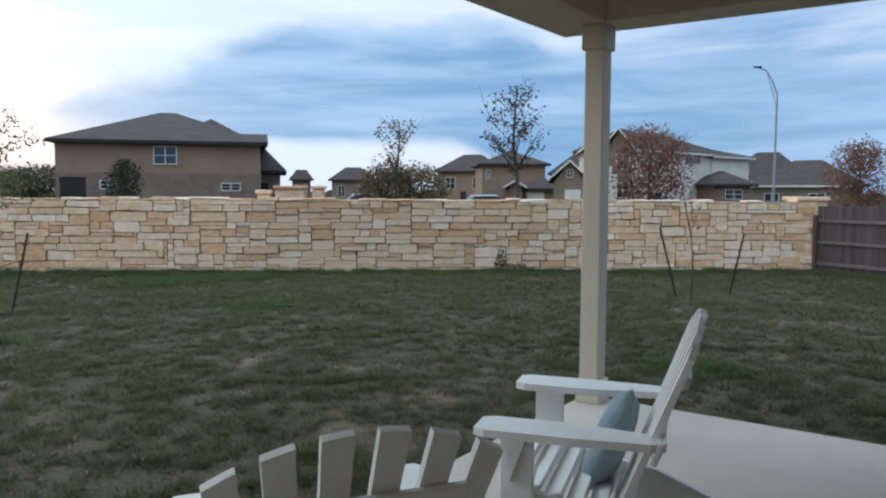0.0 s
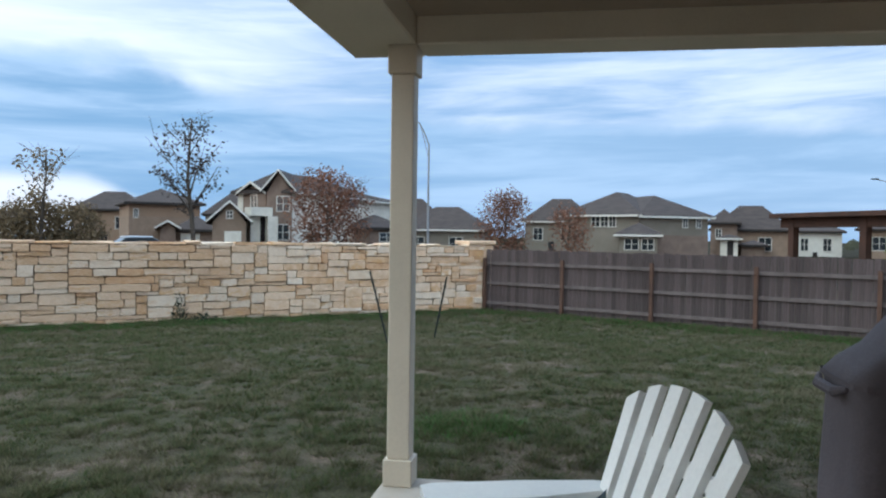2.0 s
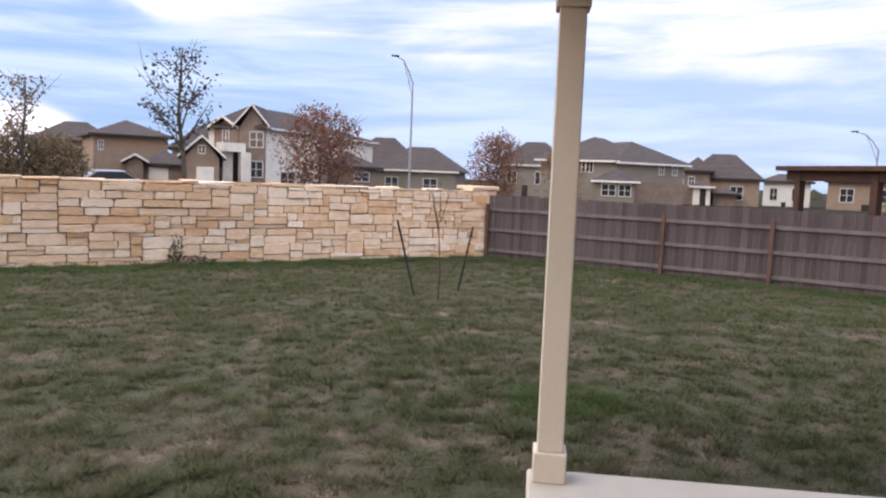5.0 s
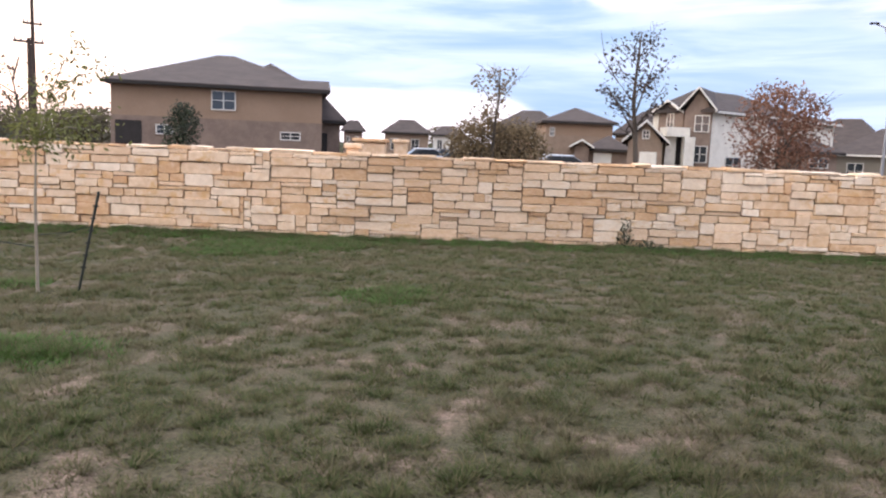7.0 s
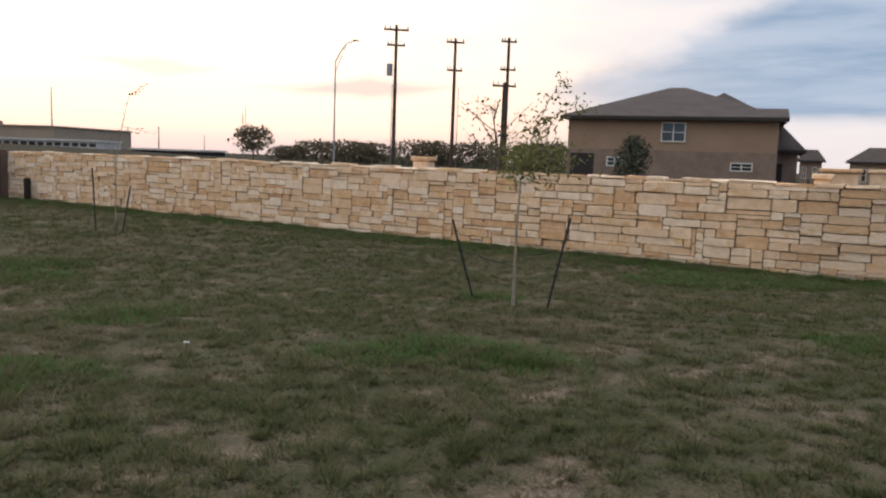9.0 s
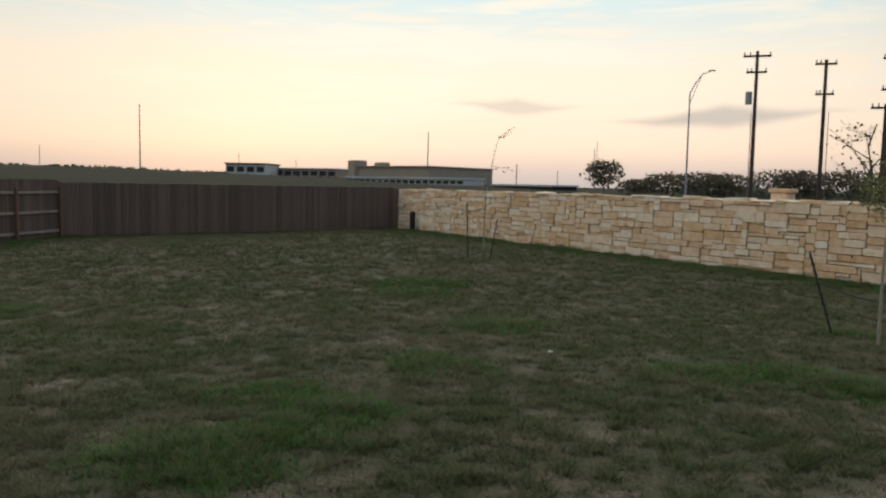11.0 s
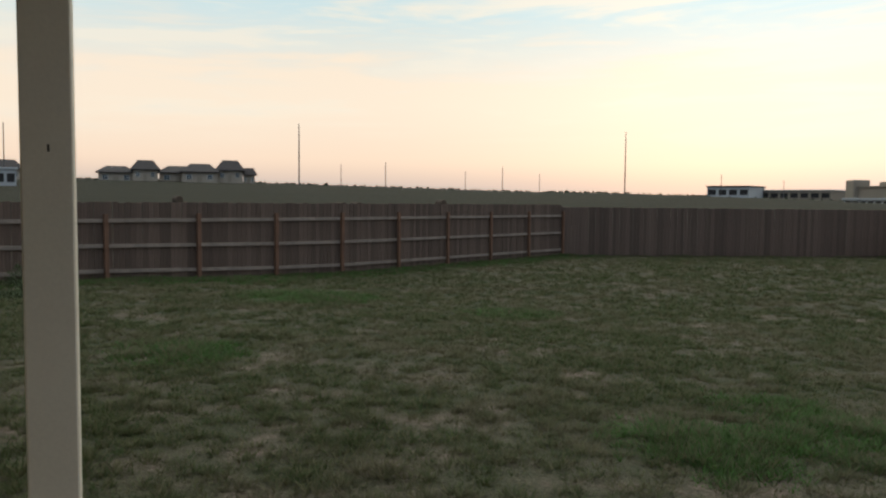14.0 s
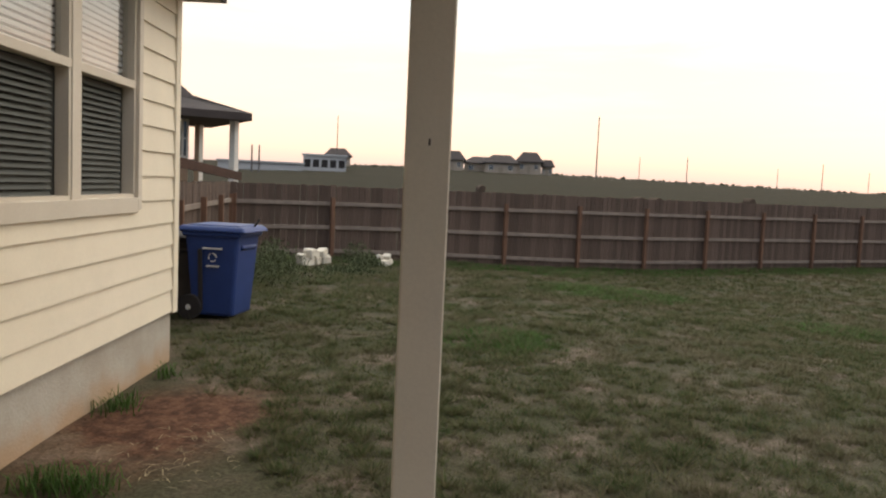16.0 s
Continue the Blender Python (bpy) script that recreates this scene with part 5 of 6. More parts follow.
def car(at, yaw, paint, label):
    ob = thing("car", (at[0], at[1], ground_z(*at)), yaw, label, "car", "parked cars")
    side = ((-2.2, 0.3), (2.2, 0.3), (2.25, 0.65), (1.9, 0.85), (1.1, 0.95), (-1.9, 0.98), (-2.25, 0.7))
    top = ((-1.75, 0.97), (-1.15, 1.42), (0.25, 1.45), (1.15, 0.95))
    for name, prof, half, mat in (("body", side, 0.87, paint), ("cabin", top, 0.74, "pane")):
        bm = bmesh.new()
        a = [bm.verts.new((x, -half, z)) for x, z in prof]
        b = [bm.verts.new((x, half, z)) for x, z in prof]
        bm.faces.new(a), bm.faces.new(list(reversed(b)))
        for k in range(len(prof)):
            bm.faces.new((a[k], b[k], b[(k + 1) % len(prof)], a[(k + 1) % len(prof)]))
        bmesh.ops.recalc_face_normals(bm, faces=bm.faces)
        bmesh.ops.bevel(bm, geom=list(bm.edges), offset=0.06, segments=2, affect="EDGES", profile=0.5)
        part(name, bm, mat, ob)
    part("roof", boxed(-1.2, 0.32, -0.70, 0.70, 1.36, 1.49, bevel=0.04), paint, ob)
    for x in (-1.35, 1.4):
        for y in (-0.8, 0.8):
            bm = bmesh.new()
            tube(bm, [(x, y - 0.1, 0.32), (x, y + 0.1, 0.32)], [0.32, 0.32], 14)
            wheel = part("tyre", bm, "dark", ob)
            bm = bmesh.new()
            tube(bm, [(x, y - 0.105, 0.32), (x, y + 0.105, 0.32)], [0.19, 0.19], 12)
            part("rim", bm, "steel", wheel)


car((6.25, 48.14), 5, "car_paint", "silver saloon car parked on the street")
car((-0.03, 62.78), 12, "car_dark", "dark car parked on the far street")
car((-1.78, 60.8), 10, "car_paint", "pale car parked on the far street")
car((0.82, 52.74), -8, "car_dark", "dark car parked beyond the garden wall")


def leafy(name, at, z, count, spread, height, size, mat, label, category, seed, group=""):
    """A low plant: blades and small leaves that rise from one place."""
    r = random.Random(seed)
    verts, faces = [], []
    for _ in range(count):
        x, y = r.gauss(0, spread), r.gauss(0, spread)
        fall = math.exp(-(x * x + y * y) / (2 * spread * spread * 1.5))
        c = Vector((x, y, r.uniform(0, height) * fall))
        u = Vector((r.uniform(-0.7, 0.7), r.uniform(-0.7, 0.7), r.uniform(0.2, 1))).normalized()
        v = u.orthogonal().normalized()
        v.rotate(Matrix.Rotation(r.uniform(0, 6.3), 3, u))
        s = size * r.uniform(0.5, 1.4)
        n = len(verts)
        verts += [c, c + u * s * 0.45 + v * s * 0.16, c + u * s, c + u * s * 0.45 - v * s * 0.16]
        faces += [(n, n + 1, n + 2), (n, n + 2, n + 3)]
    me = bpy.data.meshes.new(name)
    me.from_pydata([tuple(v) for v in verts], [], faces)
    me.materials.append(M[mat])
    ob = tagged(new(name, me), label, category, group, "stuff")
    ob.location = (at[0], at[1], z - 0.01)
    return ob


leafy("plant", (2.95, 20.32), ground_z(2.75, 20.3), 220, 0.09, 0.75, 0.09, "leaf_dark", "dark weed growing up the foot of the stone wall", "plant", 41)
leafy("plant", (3.5, 20.25), ground_z(3.3, 20.3), 200, 0.25, 0.16, 0.09, "leaf_dark", "low dark weed at the foot of the stone wall", "plant", 42)
M["weed"] = material("fresh_green_weed", (0.085, 0.10, 0.045), (0.06, 0.075, 0.032), 3, 20, 0.9, 0.1, vary=0.3, island=True)
for k, (at, s, h) in enumerate((((-11.48, -6.37), 0.42, 0.95), ((-12.46, -7.17), 0.3, 0.8), ((-15.79, -7.22), 0.3, 0.6), ((-15.03, -6.55), 0.25, 0.4), ((-13.81, -6.33), 0.45, 0.12), ((-13.25, -7.75), 0.3, 0.7))):
    leafy("weed", at, ground_z(*at), 1100, s * 0.85, h * 0.85, 0.065, "weed", "tall loose green weeds by the fence", "weed", 50 + k, "weeds")
M["dry_weed"] = material("bleached_dry_weed", (0.20, 0.19, 0.13), (0.12, 0.12, 0.075), 8, 40, 0.9, 0.0, vary=0.3, island=True)
for k, at in enumerate(((7.51, 10.72), (8.61, 10.58), (9.82, 11.37), (10.3, 11.57), (9.53, 12.03), (10.5, 10.15), (9.09, 8.99))):
    leafy("dry_weed", at, ground_z(*at), 24, 0.04, 0.03, 0.05, "dry_weed", "small bleached dry weed on the lawn", "weed", 90 + k, "dry weeds")
M["stump"] = material("dark_rotten_wood", (0.03, 0.022, 0.018), None, 4, 30, 0.95, 0.4)
tagged(part("stump", boxed(-31.6, -31.35, 20.1, 20.3, -0.6, 0.32, bevel=0.05), "stump"), "dark weathered stub of timber against the wall", "stump")


# ---- garden chairs ----
def cushion(bm, w, h, d):
    n = 8
    grid = {}
    for side in (-1, 1):
        for i in range(n + 1):
            for j in range(n + 1):
                a, b = i / n * 2 - 1, j / n * 2 - 1
                puff = (1 - a ** 4) ** 0.5 * (1 - b ** 4) ** 0.5
                key = (side if puff > 0 else 0, i, j)
                if key not in grid:
                    grid[key] = bm.verts.new((a * w / 2 * (1 - 0.08 * (1 - b * b)), side * d / 2 * puff, b * h / 2 * (1 - 0.08 * (1 - a * a))))
    def at(s, i, j):
        return grid.get((s, i, j)) or grid[(0, i, j)]
    for side in (-1, 1):
        for i in range(n):
            for j in range(n):
                f = bm.faces.new((at(side, i, j), at(side, i + 1, j), at(side, i + 1, j + 1), at(side, i, j + 1)))
                f.smooth = True
    bmesh.ops.recalc_face_normals(bm, faces=bm.faces)


def garden_chair(at, yaw, label, size=1.1):
    """A slatted garden chair with broad arms and a fan back; it faces its own +y."""
    ob = thing("garden_chair", (at[0], at[1], 0), yaw, label, "chair", "garden chairs")
    for s in (-1, 1):
        x = s * 0.325
        part("front_leg", boxed(x - 0.014, x + 0.014, 0.20, 0.32, 0, 0.565, bevel=0.004), "white", ob)
        bm = bmesh.new()
        prof = ((0.30, 0.36), (0.30, 0.24), (-0.62, 0.0), (-0.72, 0.0), (-0.70, 0.06), (-0.2, 0.27))
        a = [bm.verts.new((x - s * 0.04 - 0.013, y, z)) for y, z in prof]
        b = [bm.verts.new((x - s * 0.04 + 0.013, y, z)) for y, z in prof]
        bm.faces.new(a), bm.faces.new(list(reversed(b)))
        for k in range(6):
            bm.faces.new((a[k], b[k], b[(k + 1) % 6], a[(k + 1) % 6]))
        bmesh.ops.recalc_face_normals(bm, faces=bm.faces)
        part("back_leg", bm, "white", ob)
        bm = bmesh.new()
        out = ((0.40, -0.05, 0.08), (0.36, -0.075, 0.10), (0.05, -0.075, 0.10), (-0.20, -0.03, 0.08), (-0.25, -0.01, 0.06))
        a, b = [], []
        for y, i0, o0 in out:
            for z, rows in ((0.565, a), (0.593, b)):
                rows.append((bm.verts.new((x + s * i0, y, z)), bm.verts.new((x + s * o0, y, z))))
        for rows in (a, b):
            for p, q in zip(rows, rows[1:]):
                bm.faces.new((p[0], p[1], q[1], q[0]))
        for p, q, c, d in zip(a, a[1:], b, b[1:]):
            bm.faces.new((p[0], q[0], d[0], c[0])), bm.faces.new((p[1], q[1], d[1], c[1]))
        bm.faces.new((a[0][0], a[0][1], b[0][1], b[0][0])), bm.faces.new((a[-1][0], a[-1][1], b[-1][1], b[-1][0]))
        bmesh.ops.recalc_face_normals(bm, faces=bm.faces)
        part("arm", bm, "white", ob)
        bm = bmesh.new()
        a = [bm.verts.new((x + s * 0.014, y, z)) for y, z in ((0.22, 0.56), (0.30, 0.56), (0.28, 0.39))]
        b = [bm.verts.new((x + s * 0.042, v.co.y, v.co.z)) for v in a]
        bm.faces.new(a), bm.faces.new(list(reversed(b)))
        for k in range(3):
            bm.faces.new((a[k], b[k], b[(k + 1) % 3], a[(k + 1) % 3]))
        bmesh.ops.recalc_face_normals(bm, faces=bm.faces)
        part("arm_bracket", bm, "white", ob)
    for k in range(6):
        f = k / 5
        y = 0.29 - 0.38 * f
        z = 0.375 - 0.115 * f
        bm = boxed(-0.29, 0.29, -0.036, 0.036, -0.011, 0.011, m=Matrix.Translation((0, y, z)) @ Matrix.Rotation(radians(-14), 4, "X"), bevel=0.004)
        part("seat_slat", bm, "white", ob)
    lean = Matrix.Translation((0, -0.06, 0.20)) @ Matrix.Rotation(radians(21), 4, "X")
    n, ARC = 6, 0.72
    for k in range(n):
        f = (k - (n - 1) / 2) / ((n - 1) / 2)
        turn = f * radians(9.5)
        bm = bmesh.new()
        a, b = [], []
        rim = []
        for x in (0.041, 0.021, 0.0, -0.021, -0.041):
            # each top is cut along one arc struck across the whole back
            px, pz = f * 0.222 + x * math.cos(turn), -x * math.sin(turn) - (0.838 - ARC)
            bq = px * math.sin(turn) + pz * math.cos(turn)
            rim.append((x, -bq + math.sqrt(bq * bq - px * px - pz * pz + ARC * ARC)))
        for x, z in [(-0.031, 0), (0.031, 0)] + rim:
            a.append(bm.verts.new((x, -0.012, z))), b.append(bm.verts.new((x, 0.012, z)))
        bm.faces.new(a), bm.faces.new(list(reversed(b)))
        for i in range(7):
            bm.faces.new((a[i], b[i], b[(i + 1) % 7], a[(i + 1) % 7]))
        bmesh.ops.recalc_face_normals(bm, faces=bm.faces)
        bmesh.ops.transform(bm, matrix=lean @ Matrix.Translation((f * 0.222, 0, 0)) @ Matrix.Rotation(turn, 4, "Y"), verts=bm.verts)
        part("back_slat", bm, "white", ob)
    for z, half, d in ((0.06, 0.29, 0.07), (0.35, 0.40, 0.08), (0.60, 0.29, 0.05)):
        bm = boxed(-half, half, -0.036, -0.012, z, z + d, m=lean, bevel=0.006)
        part("back_batten", bm, "white", ob)
    ob.scale = (size, size, size)
    return ob


garden_chair((0.90, 3.12), 68, "white painted slatted garden chair with a fan back")
garden_chair((-0.165, 2.145), 18.7, "white painted slatted garden chair seen from its shaded back", 0.998)
M["pillow_blue"] = material("faded_blue_grey_cloth", (0.30, 0.38, 0.43), (0.22, 0.29, 0.34), 6, 80, 0.95, 0.3)


def pillow(at, yaw, tilt, label):
    bm = bmesh.new()
    cushion(bm, 0.40, 0.40, 0.15)
    ob = tagged(part("pillow", bm, "pillow_blue"), label, "pillow")
    ob.matrix_world = pose(at[0], at[1], at[2], 0, 0, yaw) @ pose(0, 0, 0, tilt, 0, 0) @ pose(0, 0, 0, 0, 42, 0)


def chair_point(at, yaw, x, y, z):
    return pose(at[0], at[1], 0, 0, 0, yaw) @ Vector((x, y, z))


pillow(chair_point((0.90, 3.12), 68, 0.06, -0.03, 0.49), 68, 21, "faded blue-grey square pillow leaning on the chair back")


# ---- covered barbecue ----
M["cover"] = material("dusky_purple_grey_cover", (0.092, 0.076, 0.084), (0.070, 0.059, 0.066), 2.5, 70, 0.75, 0.25)


def grill():
    at = PATIO @ Vector((3.13, 0.98, 0))
    ob = thing("barbecue", at, math.degrees(math.atan2(pu.y, pu.x)), "barbecue under a dusky purple-grey fabric cover", "barbecue")
    bm = bmesh.new()
    r = random.Random(3)
    rings = []
    for z, hx, hy in ((0.02, 0.72, 0.34), (0.4, 0.71, 0.33), (0.84, 0.70, 0.32), (0.93, 0.72, 0.33), (1.0, 0.66, 0.31), (1.08, 0.55, 0.29), (1.22, 0.44, 0.25), (1.29, 0.34, 0.17)):
        ring = []
        for k in range(28):
            a = 2 * math.pi * k / 28
            c, s = math.cos(a), math.sin(a)
            e = 0.32
            ring.append(bm.verts.new((hx * math.copysign(abs(c) ** e, c) * (1 + 0.018 * math.sin(5 * a + z * 3)), hy * math.copysign(abs(s) ** e, s) * (1 + 0.03 * math.sin(7 * a)), z + r.uniform(-0.008, 0.008))))
        rings.append(ring)
    for a, b in zip(rings, rings[1:]):
        for k in range(28):
            f = bm.faces.new((a[k], a[(k + 1) % 28], b[(k + 1) % 28], b[k]))
            f.smooth = True
    bm.faces.new(rings[-1])
    body = part("cover", bm, "cover", ob)
    for name, z0, z1, grow in (("hem", 0.015, 0.075, 1.012), ("seam", 0.915, 0.94, 1.008)):
        bm = bmesh.new()
        loops = []
        for z in (z0, z1):
            loops.append([])
            for k in range(28):
                a = 2 * math.pi * k / 28
                c, s = math.cos(a), math.sin(a)
                loops[-1].append(bm.verts.new((0.722 * grow * math.copysign(abs(c) ** 0.32, c) * (1 + 0.018 * math.sin(5 * a + z * 3)), 0.338 * grow * math.copysign(abs(s) ** 0.32, s) * (1 + 0.03 * math.sin(7 * a)), z)))
        for k in range(28):
            bm.faces.new((loops[0][k], loops[0][(k + 1) % 28], loops[1][(k + 1) % 28], loops[1][k]))
        part(name, bm, "cover", body)
    bm = bmesh.new()
    tube(bm, [(-0.72, -0.2, 0.91), (-0.748, -0.12, 0.88), (-0.748, 0.12, 0.88), (-0.72, 0.2, 0.91)], [0.012, 0.028, 0.028, 0.012], 8)
    part("side_handle", bm, "cover", body)


grill()


# ---- bins, loose stones ----
M["bin_blue"] = material("blue_bin_plastic", (0.022, 0.050, 0.17), (0.016, 0.038, 0.13), 2, 60, 0.45, 0.05)
M["bin_dark"] = material("dark_bin_plastic", (0.075, 0.062, 0.055), (0.05, 0.042, 0.038), 2, 60, 0.5, 0.05)


def wheelie_bin(at, yaw, paint, label, size, marks=True):
    ob = thing("wheeled_bin", (at[0], at[1], ground_z(*at)), yaw, label, "bin", "wheeled bins")
    bm = bmesh.new()
    box(bm, -0.25, 0.25, -0.24, 0.24, 0.04, 0.96)
    for v in bm.verts:
        if v.co.z > 0.5:
            v.co.x *= 1.2
            v.co.y *= 1.3
    bmesh.ops.bevel(bm, geom=list(bm.edges), offset=0.035, segments=2, affect="EDGES", profile=0.5)
    part("body", bm, paint, ob)
    part("rim", boxed(-0.325, 0.325, -0.34, 0.34, 0.92, 0.975, bevel=0.02), paint, ob)
    bm = bmesh.new()
    box(bm, -0.35, 0.35, -0.41, 0.40, 0.975, 1.04)
    for v in bm.verts:
        if v.co.z > 1.0:
            v.co.x *= 0.9
            v.co.y = v.co.y * 0.88
    bmesh.ops.bevel(bm, geom=list(bm.edges), offset=0.025, segments=2, affect="EDGES", profile=0.5)
    lid = part("lid", bm, paint, ob)
    part("lid_rib", boxed(-0.27, 0.27, -0.30, 0.28, 1.036, 1.052, bevel=0.007), paint, lid)
    # solid dark strips, coloured as the shade of a side groove
    for s in (-1, 1):
        part("side_rib", boxed(s * 0.262 - 0.012, s * 0.262 + 0.012, 0.10, 0.15, 0.12, 0.80, m=Matrix.Rotation(radians(s * 3.2), 4, "Y"), bevel=0.006), "dark", ob, "dark strip coloured as the shade of a groove down the bin")
    part("grab_ledge", boxed(-0.20, 0.20, -0.325, -0.285, 0.78, 0.83, bevel=0.015), paint, ob)
    bm = bmesh.new()
    tube(bm, [(-0.24, 0.33, 0.94), (-0.24, 0.41, 1.0), (0.24, 0.41, 1.0), (0.24, 0.33, 0.94)], [0.018] * 4, 6)
    part("handle", bm, "dark", ob)
    bm = bmesh.new()
    tube(bm, [(0.05, -0.34, 1.03), (0.07, -0.40, 1.12)], [0.012, 0.012], 6)
    part("lid_latch", bm, "dark", ob)
    for s in (-1, 1):
        bm = bmesh.new()
        tube(bm, [(s * 0.27, 0.24, 0.14), (s * 0.33, 0.24, 0.14)], [0.14, 0.14], 16)
        w = part("wheel", bm, "dark", ob)
        bm = bmesh.new()
        tube(bm, [(s * 0.31, 0.24, 0.14), (s * 0.338, 0.24, 0.14)], [0.035, 0.03], 8)
        part("hub", bm, "white_trim", w)
    if marks:
        tilt = Matrix.Rotation(radians(-90), 4, "Z") @ Matrix.Translation((0.02, -0.272, 0.60)) @ Matrix.Rotation(radians(4), 4, "X")
        for z0, z1, half in ((0.19, 0.205, 0.11), (-0.005, 0.01, 0.07)):
            part("label_bar", boxed(-half, half, -0.034, -0.012, z0, z1, m=tilt), "white_trim", ob)
        bm = bmesh.new()
        for k in range(3):
            a0 = k * 2.1
            tube(bm, [(0.045 * math.cos(a0 + t), -0.026, 0.10 + 0.045 * math.sin(a0 + t)) for t in (0, 0.5, 1.0, 1.5)], [0.008] * 4, 4)
        bmesh.ops.transform(bm, matrix=tilt, verts=bm.verts)
        part("label_mark", bm, "white_trim", ob)
    ob.scale = (size, size, size)
    return ob


BIN = (-8.35, -4.97)
wheelie_bin(BIN, 194, "bin_blue", "blue plastic wheeled bin with a flat lid", 1.10)
wheelie_bin((BIN[0] - 0.25, BIN[1] - 0.8), 150, "bin_dark", "dark brown wheeled bin behind the blue one", 0.98, False)

M["block"] = material("cream_cut_stone", (0.62, 0.56, 0.46), (0.50, 0.44, 0.35), 4, 30, 0.9, 0.4, vary=0.15)


def stone_pile(at, yaw, size, blocks, group, seed):
    r = random.Random(seed)
    g = ground_z(*at)
    for (x, y, z, sx, sy, sz, yaw, roll) in blocks:
        bm = boxed(-sx / 2, sx / 2, -sy / 2, sy / 2, -sz / 2, sz / 2, bevel=0.025)
        for v in bm.verts:
            v.co += Vector((r.uniform(-1, 1), r.uniform(-1, 1), r.uniform(-1, 1))) * 0.012
        ob = tagged(part("stone_block", bm, "block"), "rough cream limestone block in a pile on the grass", "stone", group)
        ob.matrix_world = Matrix.Translation((at[0], at[1], g)) @ Matrix.Rotation(radians(yaw), 4, "Z") @ Matrix.Scale(size, 4) @ pose(x, y, z, 0, roll, yaw)


stone_pile((-14.68, -7.59), 144.46232220802563, 0.7455348564770278, ((-0.62, 0, 0.12, 0.3, 0.25, 0.24, 10, 0), (-0.28, 0.05, 0.11, 0.36, 0.3, 0.22, -5, 0), (0.1, 0.0, 0.11, 0.38, 0.28, 0.22, 6, 0), (0.5, 0.05, 0.12, 0.36, 0.3, 0.24, -8, 0),
                                 (-0.22, 0.05, 0.33, 0.4, 0.26, 0.2, 8, 12), (0.2, 0.02, 0.33, 0.34, 0.26, 0.22, -4, -18), (0.5, 0.03, 0.35, 0.18, 0.28, 0.26, 3, 14), (0.72, 0.02, 0.2, 0.18, 0.28, 0.3, -6, 10)), "large pile of stone blocks", 1)
stone_pile((-15.96, -6.6), 144.46232220802563, 0.7, ((-0.25, 0, 0.1, 0.3, 0.24, 0.2, 5, 0), (0.1, 0.05, 0.1, 0.34, 0.26, 0.2, -12, 0), (0.42, -0.03, 0.1, 0.24, 0.2, 0.2, 22, 0), (-0.05, 0.03, 0.27, 0.3, 0.24, 0.16, 10, 15), (0.24, 0.0, 0.27, 0.2, 0.22, 0.16, -20, -12)), "small pile of stone blocks", 2)
bm = boxed(-0.03, 0.03, -0.02, 0.02, 0, 0.035, bevel=0.008)
ob = tagged(part("litter", bm, "pale_metal"), "small pale scrap of litter on the lawn", "litter")
ob.location = (*(-7.6, 7.66), ground_z(*(-7.6, 7.66)))


# ---- grass ----
LUSH = ([(-6.12, 3.07, 0.5), (-5.68, 3.29, 0.55), (-6.99, 4.23, 0.5), (-6.48, 4.5, 0.5), (-6.0, 3.97, 0.45), (-13.82, 9.87, 0.8), (-7.54, 6.16, 0.5)],
        [(-5.99, 8.3, 0.5), (-5.63, 8.9, 0.6), (-5.15, 8.93, 0.6), (-15.34, 10.58, 1.0), (-9.74, 8.55, 0.8), (-6.94, 12.71, 0.5)],
        [(-9.05, -1.64, 0.8), (-16.13, -1.59, 1.6), (-19.59, -3.96, 1.4), (-14.28, 2.52, 0.9), (-26.82, -0.51, 1.5)],
        [(-1.98, 11.91, 0.6), (-3.92, 18.89, 1.5), (-4.54, 8.93, 0.5), (-5.17, 17.7, 1.4)],
        [(15.58, 12.27, 1.4), (15.47, 14.12, 1.3), (14.06, 16.35, 1.2), (15.66, 10.27, 1.4), (2.91, 6.93, 0.5)])


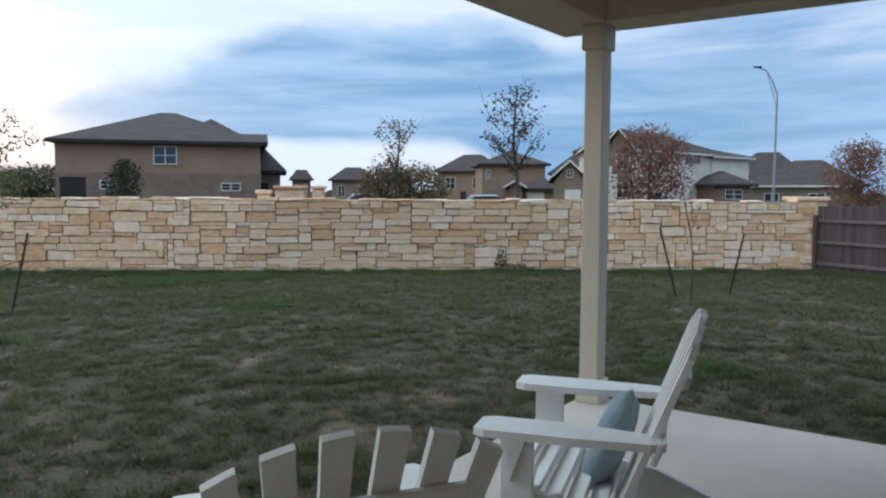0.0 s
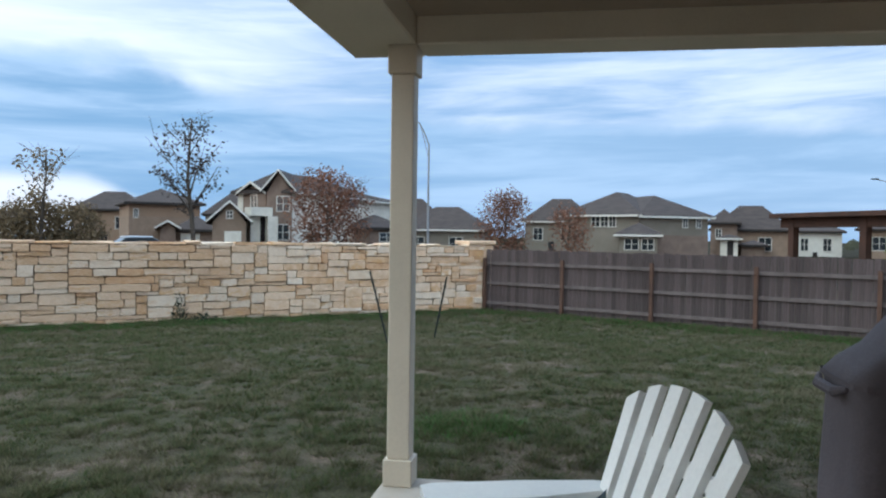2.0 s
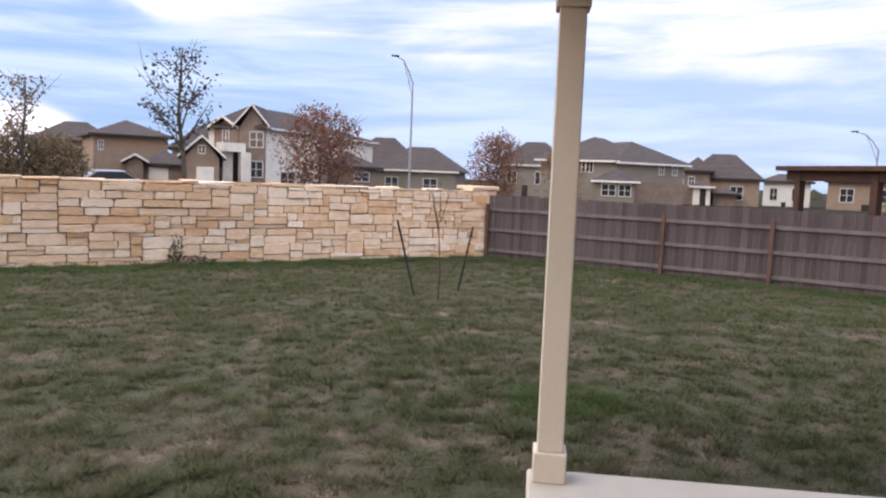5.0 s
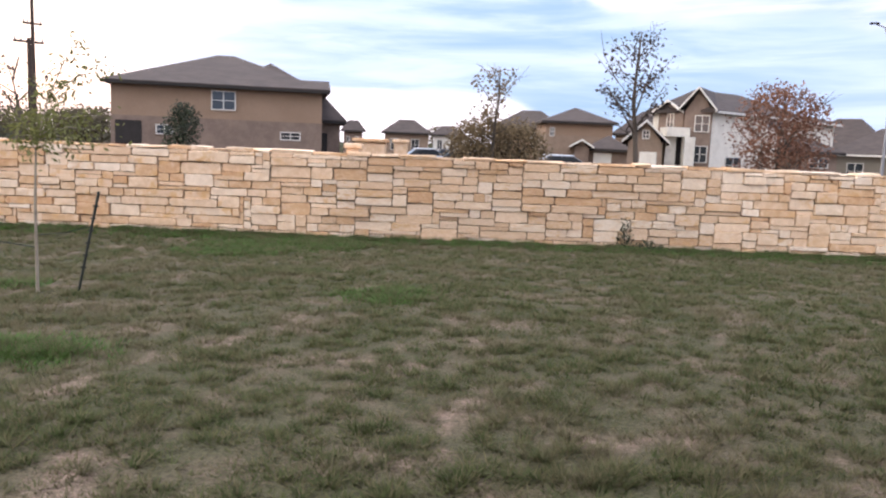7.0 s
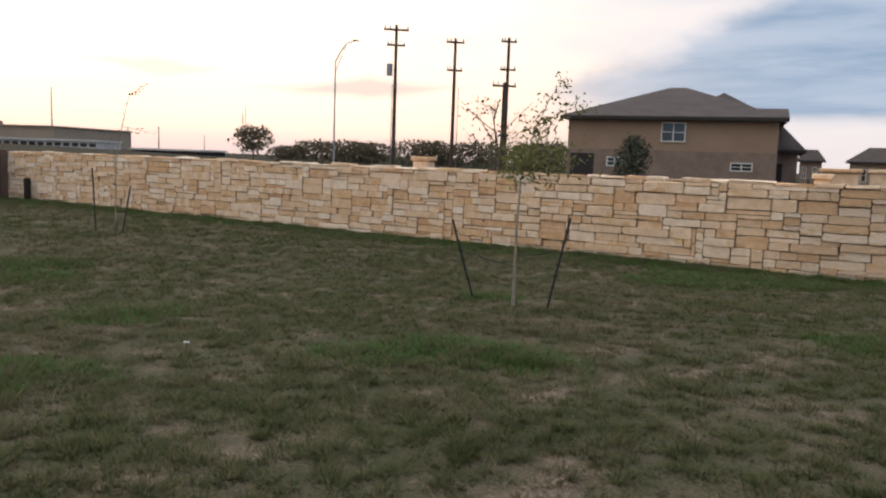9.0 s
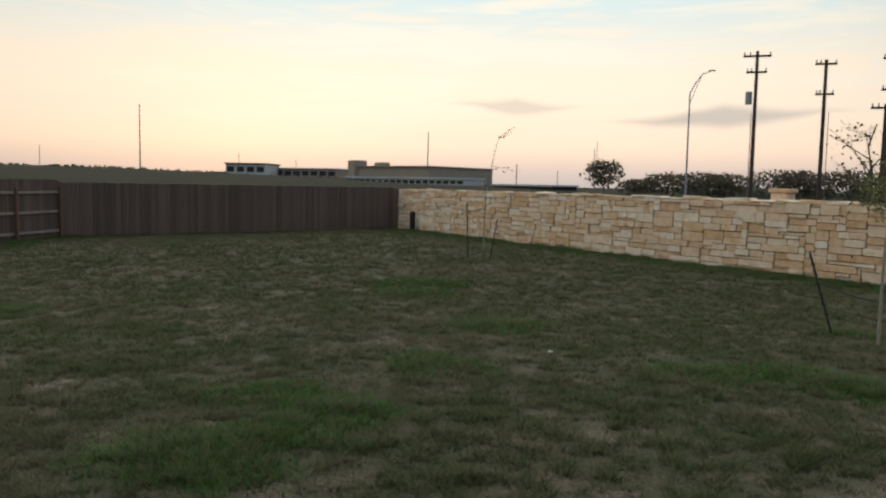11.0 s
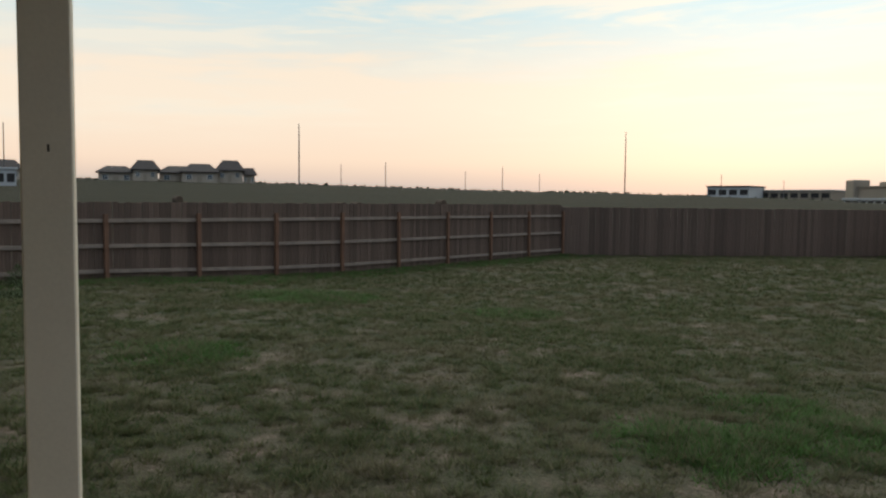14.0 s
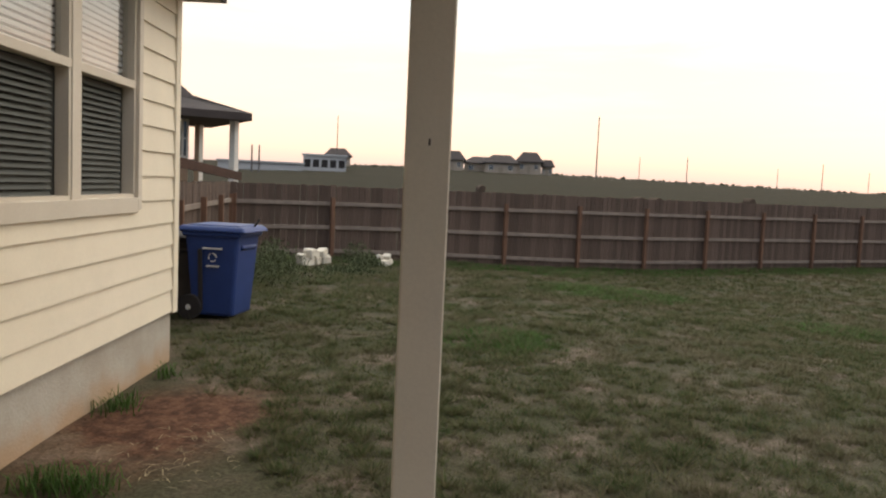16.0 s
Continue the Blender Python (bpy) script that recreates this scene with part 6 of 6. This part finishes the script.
def build_grass():
    """Low clumps of blades over bare soil, thicker in the green patches; one mesh."""
    r = np.random.RandomState(4)
    lush = [p for row in LUSH for p in row]
    px, py, ph, pn, pl = [], [], [], [], []
    n = 300000
    xs, ys, dice = r.uniform(-34, 19, n), r.uniform(-11, 20.3, n), r.rand(n)
    inv = PATIO.inverted()
    for x, y, chance in zip(xs, ys, dice):
        near = math.hypot(x + 1.0, y - 2.0)
        size = min(1.0 + max(near - 6, 0) * 0.07, 2.3)
        if chance > 1.0 / size ** 2.2:
            continue
        q = inv @ Vector((x, y, 0))
        if q.x > -0.04 and q.y > -0.04:
            continue
        # keep to the yard
        if x > 11.6 + (20.4 - y) * 0.432 or (x + 31.9) * 0.658 + (y - 5.6) * 0.753 < 0.15:
            continue
        if x < -5.6 and (x + 5.75) * 0.517 - (y + 4.45) * 0.856 > -0.15:
            continue
        if (x > -6.3 and y < -4.0) or (-6.3 < x < -2.0 and y < -3.79 + (x + 6.21) * 0.445 + 0.05) or (math.hypot((x + 4.7) * 0.68, (y + 2.5) * 1.1) < 0.66 + 0.4 * noise.noise(Vector((x * 1.4, y * 1.4, 9))) and r.rand() < 0.93):
            continue
        v = 0.5 * noise.noise(Vector((x * 0.6, y * 0.6, 1.3))) + 0.5 * noise.noise(Vector((x * 1.9, y * 1.9, 4.1)))
        hump = noise.noise(Vector((x * 7.4, y * 7.4, 7.7)))
        rich = max((1 - math.hypot(x - a, y - b) / c for a, b, c in lush), default=0)
        rich = max(rich, 0.0)
        edge = min(abs(y - 20.4), abs((11.7 + (20.4 - y) * 0.432) - x), abs((x + 31.9) * 0.658 + (y - 5.6) * 0.753))
        rich = max(rich, 0.8 - edge * 0.55)
        # tufts stand on the humps; hollows and worn places stay thin
        score = 1.25 * hump + 0.65 * v + 0.6 * rich
        if score < -0.50 and r.rand() < 0.9:
            continue
        if score < -0.15 and r.rand() < 0.35:
            continue
        px.append(x), py.append(y)
        ph.append(0.018 + 0.014 * r.rand() + 0.075 * max(min(score, 0.6), 0) + 0.02 * min(rich * 1.5, 1))
        pn.append(size)
        pl.append(0)
        if rich > 0.05 and r.rand() < 0.75:
            for _ in range(2):
                px.append(x + r.normal(0, 0.12)), py.append(y + r.normal(0, 0.12)), ph.append(0.035 + 0.04 * min(rich * 1.5, 1)), pn.append(size), pl.append(1)
    px, py, ph, pn, pl = map(np.array, (px, py, ph, pn, pl))
    for name, mat, label, keep, k in (("grass", "grass", "low clumpy olive lawn grass", pl == 0, 24), ("green_grass", "lush", "fresh green grass in thick patches", pl == 1, 14)):
        blades(name, mat, label, px[keep], py[keep], ph[keep], pn[keep], k, r)


def blades(name, mat, label, px, py, ph, pn, k, r):
    """Clumps of k blades at the given places, as one mesh of single triangles."""
    pz = np.array([ground_z(a, b) + noise.noise(Vector((a * 0.9, b * 0.9, 0))) * 0.025 for a, b in zip(px, py)])
    m = len(px)
    c = np.repeat(np.stack([px, py, pz - 0.008], 1), k, 0)
    size = np.repeat(pn, k)
    ang, rad = r.uniform(0, 2 * np.pi, m * k), np.abs(r.normal(0, 0.046, m * k)) * size
    h = np.repeat(ph, k) * r.uniform(0.55, 1.25, m * k) * np.exp(-(rad / (0.12 * size)) ** 2) * size ** 0.4 + 0.010
    out = np.stack([np.cos(ang), np.sin(ang), np.zeros(m * k)], 1)
    base = c + out * rad[:, None]
    side_a = ang + r.uniform(0.9, 2.2, m * k)
    side = np.stack([np.cos(side_a), np.sin(side_a), np.zeros(m * k)], 1) * (0.0050 * size * r.uniform(0.7, 1.5, m * k))[:, None]
    tip = base + out * (h * r.uniform(0.3, 2.0, m * k))[:, None]
    tip[:, 2] += h
    verts = np.stack([base - side, base + side, tip], 1).reshape(-1, 3)
    cnt = m * k
    me = bpy.data.meshes.new(name)
    me.vertices.add(cnt * 3)
    me.vertices.foreach_set("co", verts.astype(np.float32).ravel())
    me.loops.add(cnt * 3)
    me.loops.foreach_set("vertex_index", np.arange(cnt * 3, dtype=np.int32))
    me.polygons.add(cnt)
    me.polygons.foreach_set("loop_start", np.arange(0, cnt * 3, 3, dtype=np.int32))
    me.update(calc_edges=True)
    me.materials.append(M[mat])
    tagged(new(name, me), label, "grass", kind="stuff")


M["lush"] = material("fresh_green_blades", (0.060, 0.125, 0.026), (0.042, 0.088, 0.018), 3, 30, 0.9, 0.0, vary=0.35, island=True)
w = Nodes(M["lush"].node_tree)
w.put(M["lush"].node_tree.nodes["Principled BSDF"].inputs["Normal"], w.vec("NORMALIZE", w.vec("ADD", w.vec("SCALE", w.add("ShaderNodeNewGeometry").outputs["Normal"], 0.35), (0.0, 0.0, 1.0))))
see_through(w, M["lush"].node_tree.nodes["Principled BSDF"], M["lush"].node_tree.nodes["Principled BSDF"].inputs["Base Color"].links[0].from_socket)
build_grass()


# ---- straw and tufts on the bare earth by the house ----
def strands(name, mat, label, category, spots, count, spread, length, width, lift, seed):
    """Single bent blades scattered round the spots, as one mesh."""
    r = random.Random(seed)
    verts, faces = [], []
    for sx, sy in spots:
        for _ in range(count):
            x, y = sx + r.gauss(0, spread), sy + r.gauss(0, spread)
            a, l = r.uniform(0, 6.3), length * r.uniform(0.5, 1.3)
            p = Vector((x, y, ground_z(x, y) + noise.noise(Vector((x * 0.9, y * 0.9, 0))) * 0.025 + 0.002))
            d = Vector((math.cos(a), math.sin(a), 0))
            side = Vector((-d.y, d.x, 0)) * width
            z = lift * r.uniform(0.5, 1.3)
            b, c = p + d * l * 0.45 + Vector((0, 0, z * 0.8)), p + d * l + Vector((0, 0, z))
            n = len(verts)
            verts += [p - side, p + side, b + side * 0.8, b - side * 0.8, c]
            faces += [(n, n + 1, n + 2, n + 3), (n + 3, n + 2, n + 4)]
    me = bpy.data.meshes.new(name)
    me.from_pydata([tuple(v) for v in verts], [], faces)
    me.materials.append(M[mat])
    tagged(new(name, me), label, category, kind="stuff")


M["straw"] = material("bleached_straw", (0.42, 0.34, 0.22), (0.30, 0.23, 0.14), 5, 40, 0.9, 0.0, vary=0.3, island=True)
strands("dry_straw", "straw", "bleached dry straw scattered over bare red soil", "straw", [(-4.18, -1.98), (-4.42, -2.06), (-4.63, -2.15), (-3.99, -1.86), (-4.63, -2.03), (-4.14, -1.77), (-4.17, -2.28)], 14, 0.13, 0.08, 0.002, 0.012, 71)
strands("wall_grass", "lush", "long green grass along the house footing", "grass", [(-3.48, -2.25), (-3.57, -2.24), (-3.56, -2.12), (-4.72, -2.96), (-4.87, -3.04), (-3.55, -2.0), (-5.68, -3.36), (-3.65, -2.0)], 55, 0.07, 0.09, 0.004, 0.10, 72)
